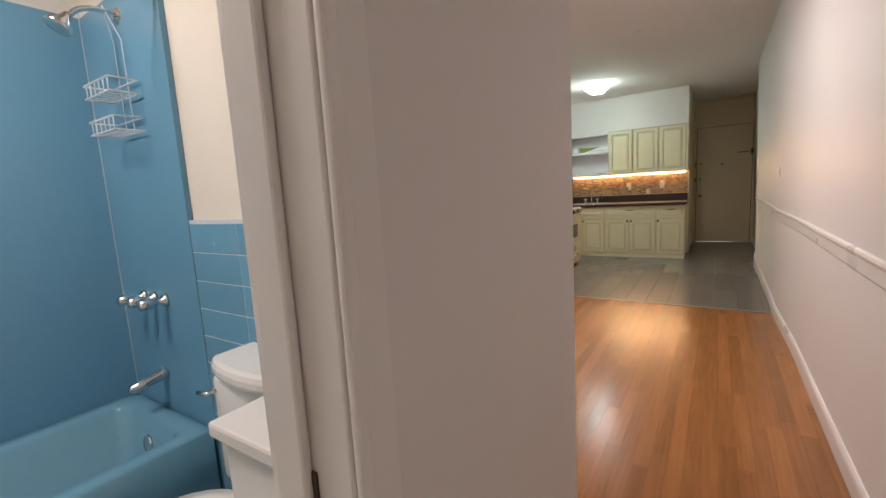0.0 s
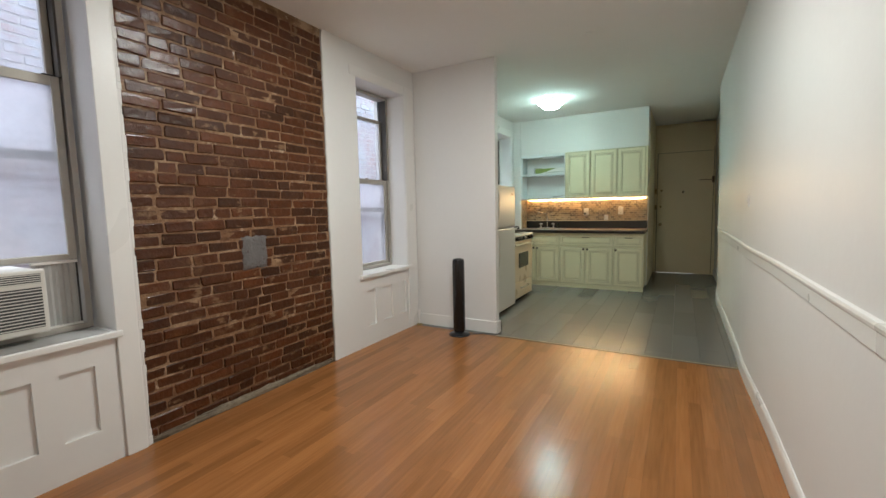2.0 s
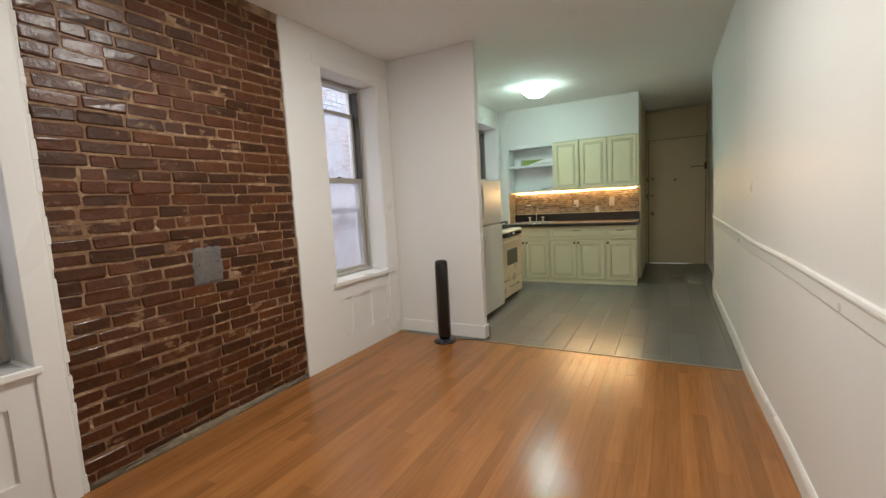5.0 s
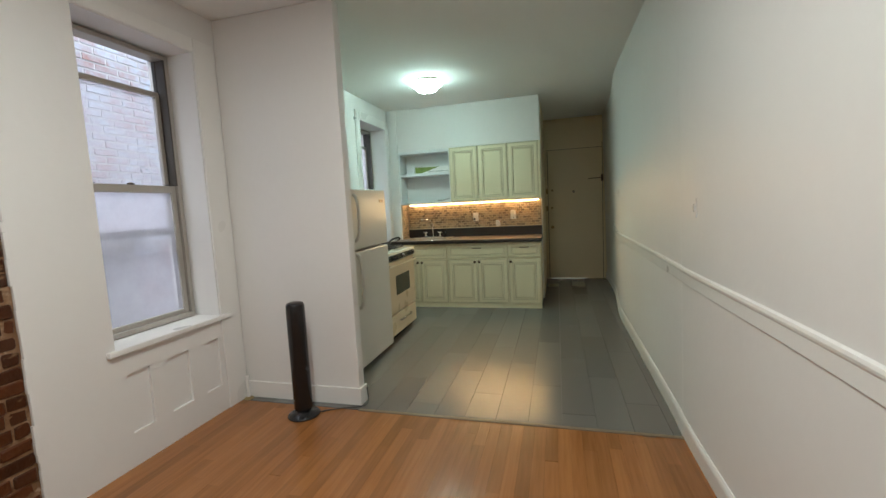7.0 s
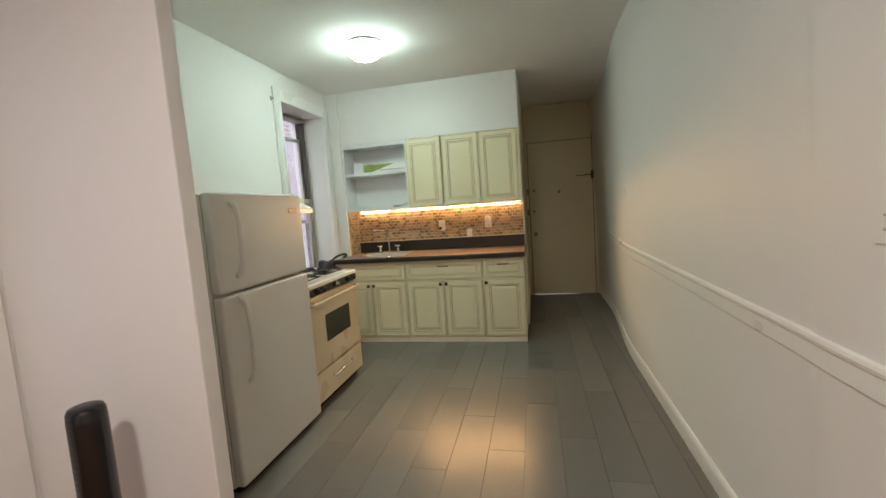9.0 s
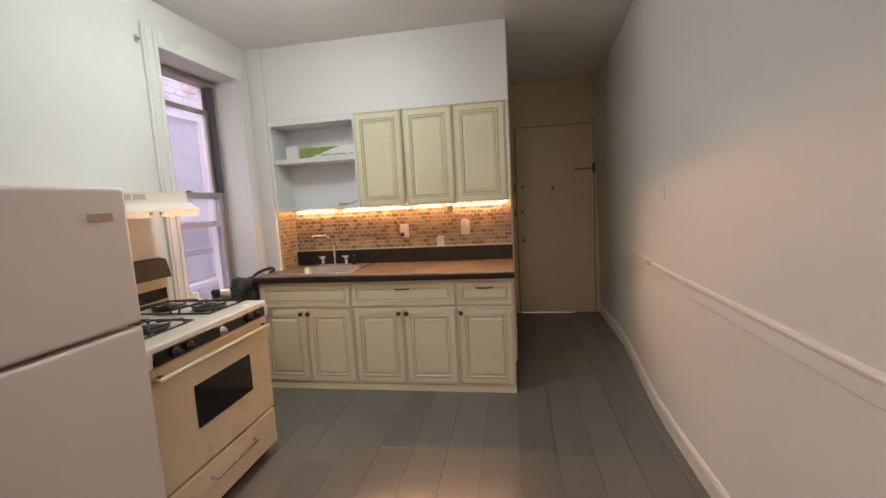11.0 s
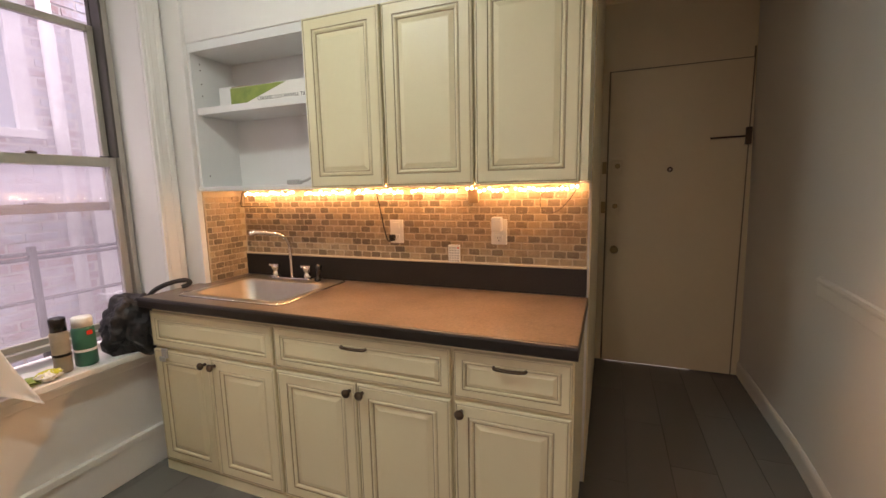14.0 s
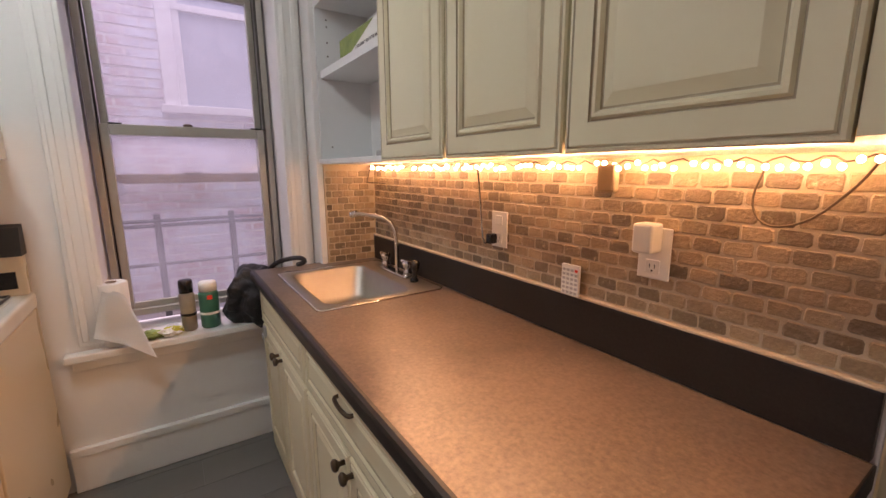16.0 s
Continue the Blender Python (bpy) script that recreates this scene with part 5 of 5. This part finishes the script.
for xx in (-1.390, -1.320):
    part("hanger", tube(bmesh.new(), [(xx, 1.552, 1.59), (xx, 1.552, 1.95), (-1.360, 1.52, 2.075)], 0.0022, 6), CAULK, caddy)
rodt = thing("shower_rod", (-1.0, 0.7, 2.15), "chrome shower curtain rod", "curtain rod")
part("rod", tube(bmesh.new(), [(-1.05, -0.59, 2.04), (-1.05, 1.565, 2.04)], 0.012, 12), CHROME, rodt, "", True)
toilet = thing("toilet", (-0.54, 1.2, 0), "white porcelain toilet with its lid down", "toilet")
part("tank", one(-0.71, -0.31, 1.41, 1.575, 0.38, 0.755, bevel=0.03, seg=4), PORCELAIN, toilet, "", True)
bm = bmesh.new()
outline = [(-0.73, 1.58), (-0.73, 1.47)] + [(-0.51 - 0.22 * math.cos(radians(a)), 1.455 - 0.075 * math.sin(radians(a))) for a in range(10, 171, 16)] + [(-0.29, 1.47), (-0.29, 1.58)]
tiers = [[bm.verts.new((-0.51 + (x + 0.51) * k, 1.50 + (y - 1.50) * k, z)) for x, y in outline] for k, z in ((0.97, 0.757), (1.0, 0.768), (1.0, 0.785), (0.96, 0.800), (0.85, 0.806))]
for p, q in zip(tiers, tiers[1:]):
    for k in range(len(outline)):
        bm.faces.new((p[k], p[(k + 1) % len(outline)], q[(k + 1) % len(outline)], q[k]))
bm.faces.new(tiers[0])
bm.faces.new(tiers[-1])
part("tank_lid", bm, PORCELAIN, toilet)
part("flush_lever", tube(bmesh.new(), [(-0.68, 1.41, 0.70), (-0.68, 1.385, 0.70), (-0.73, 1.38, 0.695)], 0.008), CHROME, toilet, "", True)
bm = bmesh.new()
lathe(bm, [(0.10, 0.001), (0.11, 0.05), (0.10, 0.18), (0.16, 0.32), (0.19, 0.385), (0.17, 0.39)], (0, 0, 0), seg=32)
for v in bm.verts:
    v.co = Vector((-0.54 + v.co.x, 1.14 + v.co.y * 1.25, v.co.z))
part("bowl", bm, PORCELAIN, toilet, "", True)
bm = bmesh.new()
lathe(bm, [(0.19, 0.392), (0.195, 0.40), (0.19, 0.415), (0.15, 0.425), (0.02, 0.428)], (0, 0, 0), seg=32)
for v in bm.verts:
    v.co = Vector((-0.54 + v.co.x, 1.14 + v.co.y * 1.25, v.co.z))
part("lid", bm, PORCELAIN, toilet, "", True)
vanity = thing("vanity", (-0.05, 1.3, 0), "small white bathroom vanity behind the door jamb", "vanity")
part("cabinet", one(-0.29, 0.27, 1.225, 1.58, 0.001, 0.76, bevel=0.004), SHELF, vanity)
part("top", one(-0.312, 0.275, 1.20, 1.583, 0.762, 0.80, bevel=0.008), PORCELAIN, vanity)

# ---- pieces: tiles, planks, bricks ----
def piece_mesh(name, dx, dy, dz, material, bevel, seed, jitter=0.0):
    """A small block about its centre; its front is the bevelled side towards +z."""
    r = random.Random(seed)
    lo = [(-dx / 2, -dy / 2, -dz / 2), (dx / 2, -dy / 2, -dz / 2), (dx / 2, dy / 2, -dz / 2), (-dx / 2, dy / 2, -dz / 2)]
    mid = [(x, y, dz / 2 - bevel) for x, y, _ in lo]
    hi = [(x - math.copysign(bevel, x), y - math.copysign(bevel, y), dz / 2) for x, y, _ in lo]
    v = [(x + r.uniform(-jitter, jitter), y + r.uniform(-jitter, jitter), z + r.uniform(-jitter, jitter) * 0.5) for x, y, z in lo + mid + hi]
    f = [(8, 9, 10, 11)]
    for a in (0, 4):
        f += [(a + k, a + (k + 1) % 4, a + 4 + (k + 1) % 4, a + 4 + k) for k in range(4)]
    me = bpy.data.meshes.new(name)
    me.from_pydata(v, [], f)
    me.materials.append(material)
    return me


def lay(name, me, parent, m):
    ob = new(name, me)
    ob.parent = parent
    ob.matrix_basis = m
    return ob


# laminate planks run along the walk
rng = random.Random(21)
floor = bpy.data.objects["floor"]
PW = 0.0675
plank_sizes = {}
x = L
while x < R - 0.01:
    w = min(PW, R - x)
    y = (1.665 if x + w < 0.405 else -1.55) - rng.uniform(0, 0.6)
    start = 1.665 if x + w < 0.405 else -1.55
    while y < SEAM:
        ln = rng.choice((0.62, 0.78, 0.94, 1.1, 1.26))
        a, b = max(y, start), min(y + ln, SEAM - 0.004)
        if b - a > 0.03:
            key = (round(w, 3), round(b - a, 2))
            if key not in plank_sizes:
                plank_sizes[key] = piece_mesh("plank", w - 0.0004, b - a - 0.0004, 0.008, OAK, 0.0001, 1)
            lay("plank", plank_sizes[key], floor, Matrix.Translation((x + w / 2, (a + b) / 2, -0.004)))
        y += ln
    x += PW

kfloor = bpy.data.objects["kitchen_floor"]
tile_sizes = {}
x = L + 0.065 - 0.205
col_i = 0
while x < 1.32:
    a0_, b0_ = max(x, L), min(x + 0.205, 1.32)
    y = SEAM + 0.004 - (0.0, 0.42, 0.83, 0.21, 0.62)[col_i % 5]
    while y < FAR:
        a, b = max(y, SEAM + 0.004), min(y + 1.0, FAR - 0.002)
        if b - a > 0.03 and b0_ - a0_ > 0.02:
            key = (round(b0_ - a0_, 3), round(b - a, 2))
            if key not in tile_sizes:
                tile_sizes[key] = piece_mesh("floor_tile", b0_ - a0_ - 0.0020, b - a - 0.0020, 0.010, KTILE, 0.0003, 2)
            lay("floor_tile", tile_sizes[key], kfloor, Matrix.Translation(((a0_ + b0_) / 2, (a + b) / 2, -0.005)))
        y += 1.0
    x += 0.205
    col_i += 1

# exposed brick panel
brick_wall = thing("brick_panel", (L, 3.565, 0), "exposed dark red brick panel, sealed and partly glossy", "brick wall")
part("mortar", one(-2.25, L - 0.020, 2.83, 4.30, 0, H), MORTAR, brick_wall)
rng = random.Random(5)
TOX = Matrix(((0, 0, 1, 0), (1, 0, 0, 0), (0, 1, 0, 0), (0, 0, 0, 1)))


def brick_mesh(dx, dy, seed):
    """A worn brick: broken corners, uneven arrises, front towards +z."""
    g = random.Random(seed)
    ring = []
    for sx, sy in ((1, -1), (1, 1), (-1, 1), (-1, -1)):
        c = g.uniform(0.002, 0.010)
        p, q = (sx * dx / 2, sy * (dy / 2 - c)), (sx * (dx / 2 - c), sy * dy / 2)
        ring += [p, q] if sx * sy > 0 else [q, p]
    ring = [(x + g.uniform(-0.0045, 0.0035), y + g.uniform(-0.004, 0.003)) for x, y in ring]
    v = [(x, y, -0.015) for x, y in ring] + [(x, y, 0.010 + g.uniform(-0.001, 0.001)) for x, y in ring]
    v += [(x - math.copysign(0.005, x), y - math.copysign(0.005, y), 0.015 + g.uniform(-0.002, 0.002)) for x, y in ring]
    f = [tuple(range(16, 24))]
    for a in (0, 8):
        f += [(a + k, a + (k + 1) % 8, a + 8 + (k + 1) % 8, a + 8 + k) for k in range(8)]
    me = bpy.data.meshes.new("brick")
    me.from_pydata(v, [], f)
    me.materials.append(BRICK)
    return me


BH = 0.0686
stock = {(w, s): brick_mesh(w - 0.0095, BH - 0.0098, s + int(w * 1000)) for w in (0.112, 0.165, 0.205, 0.215) for s in range(10)}
r, z = 0, 0.010
while z + BH < H + 0.005:
    y = 2.836 - rng.uniform(0.0, 0.1)
    while y < 4.285:
        w = rng.choice((0.205, 0.215, 0.205, 0.215, 0.205, 0.112, 0.165, 0.112 if r % 6 == 3 else 0.215))
        a, b = max(y, 2.838), min(y + w, 4.297)
        y += w
        if b - a < 0.045:
            continue
        me = stock[(w, rng.randrange(10))] if b - a > w - 0.001 else brick_mesh(b - a - 0.0095, BH - 0.0098, r)
        wave = 0.006 * math.sin(2.3 * a + r * 0.7) * ease(z, 0, 0.3) * (1 - ease(z, 2.4, 2.66))
        lay("brick", me, brick_wall, Matrix.Translation((-0.030 + rng.uniform(-0.004, 0.005), (a + b) / 2 - 3.565, z + BH / 2 + wave + rng.uniform(-0.002, 0.002))) @ TOX @ pose(0, 0, 0, rng.uniform(-2, 2), rng.uniform(-1.2, 1.2), rng.uniform(-1, 1)))
    z += BH
    r += 1
patch = bmesh.new()
pg = [[patch.verts.new((L - 0.016 + 0.012 * max(0, 1 - max(abs(u), abs(v)) ** 8) + 0.003 * noise.noise(Vector((u * 3, v * 3, 1))), 3.58 + 0.098 * u * (1 + 0.10 * noise.noise(Vector((u * 1.1 + 3, v * 3.2, 5.3)))), 1.01 + 0.112 * v * (1 + 0.10 * noise.noise(Vector((u * 3.2, v * 1.1 + 2, 9.4)))))) for v in [-1 + k / 7 for k in range(15)]] for u in [-1 + k / 7 for k in range(15)]]
for p, q in zip(pg, pg[1:]):
    for k in range(14):
        patch.faces.new((p[k], q[k], q[k + 1], p[k + 1]))
part("plaster_patch", patch, PLASTER, brick_wall, "grey plaster patch over the bricks", True)
part("mortar_skirt", blob((L - 0.012, 3.56, 0.012), (0.016, 0.72, 0.03), 11.0, 0.5, 5, 9.0), RUBBLE, brick_wall, "crumbly mortar along the floor", True)
rng = random.Random(8)
edge_bm = bmesh.new()
for yy in (2.832, 4.302):
    zz = 0.0
    while zz < H - 0.03:
        hgt = rng.uniform(0.03, 0.12)
        wdt = rng.uniform(0.004, 0.014)
        box(edge_bm, L - 0.016, L + 0.001, yy - (0.001 if yy > 4 else wdt - 0.004) - (wdt if yy > 4 else 0), yy + (0.004 if yy > 4 else wdt), zz, min(zz + hgt, H - 0.002), 0.002, 1)
        zz += hgt + 0.0005
structure("trim_plaster_edge", edge_bm, WALL, "rough plaster edge beside the brick")

# splashback: tumbled stone tiles in running bond
splash = thing("splashback", (-0.75, BACK, 1.05), "tumbled stone mosaic splashback in tan and brown", "splashback")
part("grout", boxes((-1.736, 0.236, BACK - 0.010, BACK - 0.0012, 1.0485, 1.4165), (-1.7365, -1.728, 8.79, BACK - 0.0105, 0.9155, 1.4165)), GROUT, splash)
rng = random.Random(13)
TW, TH = 0.0575, 0.0335


def stone_mesh(dx, dy, seed):
    """A tumbled tile: knocked-off corners and a pillowed face towards +z."""
    g = random.Random(seed)
    ring = []
    for sx, sy in ((1, -1), (1, 1), (-1, 1), (-1, -1)):
        c = g.uniform(0.002, 0.006)
        p, q = (sx * dx / 2, sy * (dy / 2 - c)), (sx * (dx / 2 - c), sy * dy / 2)
        ring += [p, q] if sx * sy > 0 else [q, p]
    ring = [(x + g.uniform(-0.0014, 0.0010), y + g.uniform(-0.0014, 0.0010)) for x, y in ring]
    v = [(x, y, -0.0045) for x, y in ring] + [(x, y, 0.0015) for x, y in ring]
    v += [(x - math.copysign(0.0025, x), y - math.copysign(0.0025, y), 0.0042 + g.uniform(-0.0006, 0.0006)) for x, y in ring]
    f = [tuple(range(16, 24))]
    for a in (0, 8):
        f += [(a + k, a + (k + 1) % 8, a + 8 + (k + 1) % 8, a + 8 + k) for k in range(8)]
    me = bpy.data.meshes.new("tile")
    me.from_pydata(v, [], f)
    me.materials.append(STONE)
    return me


stones = [stone_mesh(TW - 0.0030, TH - 0.0030, s) for s in range(16)]
halves = {}
TOY = Matrix(((1, 0, 0, 0), (0, 0, -1, 0), (0, 1, 0, 0), (0, 0, 0, 1)))
loose_tiles = []
count, row, z = 0, 0, 1.0495
while z + TH < 1.418:
    x = 0.235 + (TW / 2 if row % 2 else 0)
    while x > -1.73:
        a, b = max(x - TW, -1.726), min(x, 0.235)
        if b - a > 0.014:
            whole = b - a > TW - 0.001
            key = round(b - a, 3)
            if not whole and key not in halves:
                halves[key] = stone_mesh(b - a - 0.0035, TH - 0.0035, 3)
            me = rng.choice(stones) if whole else halves[key]
            m = Matrix.Translation(((a + b) / 2 + 0.75, -0.0080 + rng.uniform(-0.0008, 0.0008), z + TH / 2 - 1.05)) @ TOY @ pose(0, 0, 0, rng.uniform(-2, 2), rng.uniform(-1.5, 1.5), rng.uniform(-1.5, 1.5))
            if a > -1.38:
                lay("tile", me, splash, m)
            else:
                loose_tiles.append((me, m))
        x -= TW
    z += TH
    row += 1
row, z = 0, 0.918
while z + TH < 1.418:
    y = BACK - 0.012 - (TW / 2 if row % 2 else 0)
    while y > 8.80:
        a, b = max(y - TW, 8.795), y
        if b - a > 0.014:
            loose_tiles.append((stones[(row * 5 + int(y * 97)) % 16] if b - a > TW - 0.001 else stone_mesh(b - a - 0.0035, TH - 0.0035, 3), Matrix.Translation((-1.7302 + 0.75, (a + b) / 2 - BACK, z + TH / 2 - 1.05)) @ TOX))
        y -= TW
    z += TH
    row += 1
pts, faces = [], []
for me, m in loose_tiles:
    k = len(pts)
    pts += [tuple(m @ v.co) for v in me.vertices]
    faces += [tuple(k + i for i in f.vertices) for f in me.polygons]
me = bpy.data.meshes.new("far_tiles")
me.from_pydata(pts, [], faces)


def island_varied(base):
    m = base.copy()
    n = m.node_tree
    info = next(q for q in n.nodes if q.bl_idname == "ShaderNodeObjectInfo")
    geo = n.nodes.new("ShaderNodeNewGeometry")
    for link in list(n.links):
        if link.from_node == info:
            n.links.new(geo.outputs["Random Per Island"], link.to_socket)
    return m


me.materials.append(island_varied(STONE))
ft = new("far_tiles", me)
ft.parent = splash
tagged(ft, "tumbled stone tiles by the sink", kind="stuff")

# bathroom wainscot tiles
wains = thing("wainscot", (-0.5, 1.578, 0), "blue glazed tile wainscot with white joints", "tile wainscot")
part("backing", one(-1.029, 0.278, 1.5698, 1.5872, 0.0, 1.236), CAULK, wains)
bt = piece_mesh("tile", 0.302, 0.1065, 0.009, BLUETILE, 0.0012, 1)
for i in range(4):
    for j in range(11):
        if 0.012 + 0.108 * j < 1.2:
            lay("tile", bt, wains, Matrix.Translation((-0.875 + 0.305 * i + 0.5, -0.0052, 0.018 + 0.11 * j + 0.05)) @ TOY)
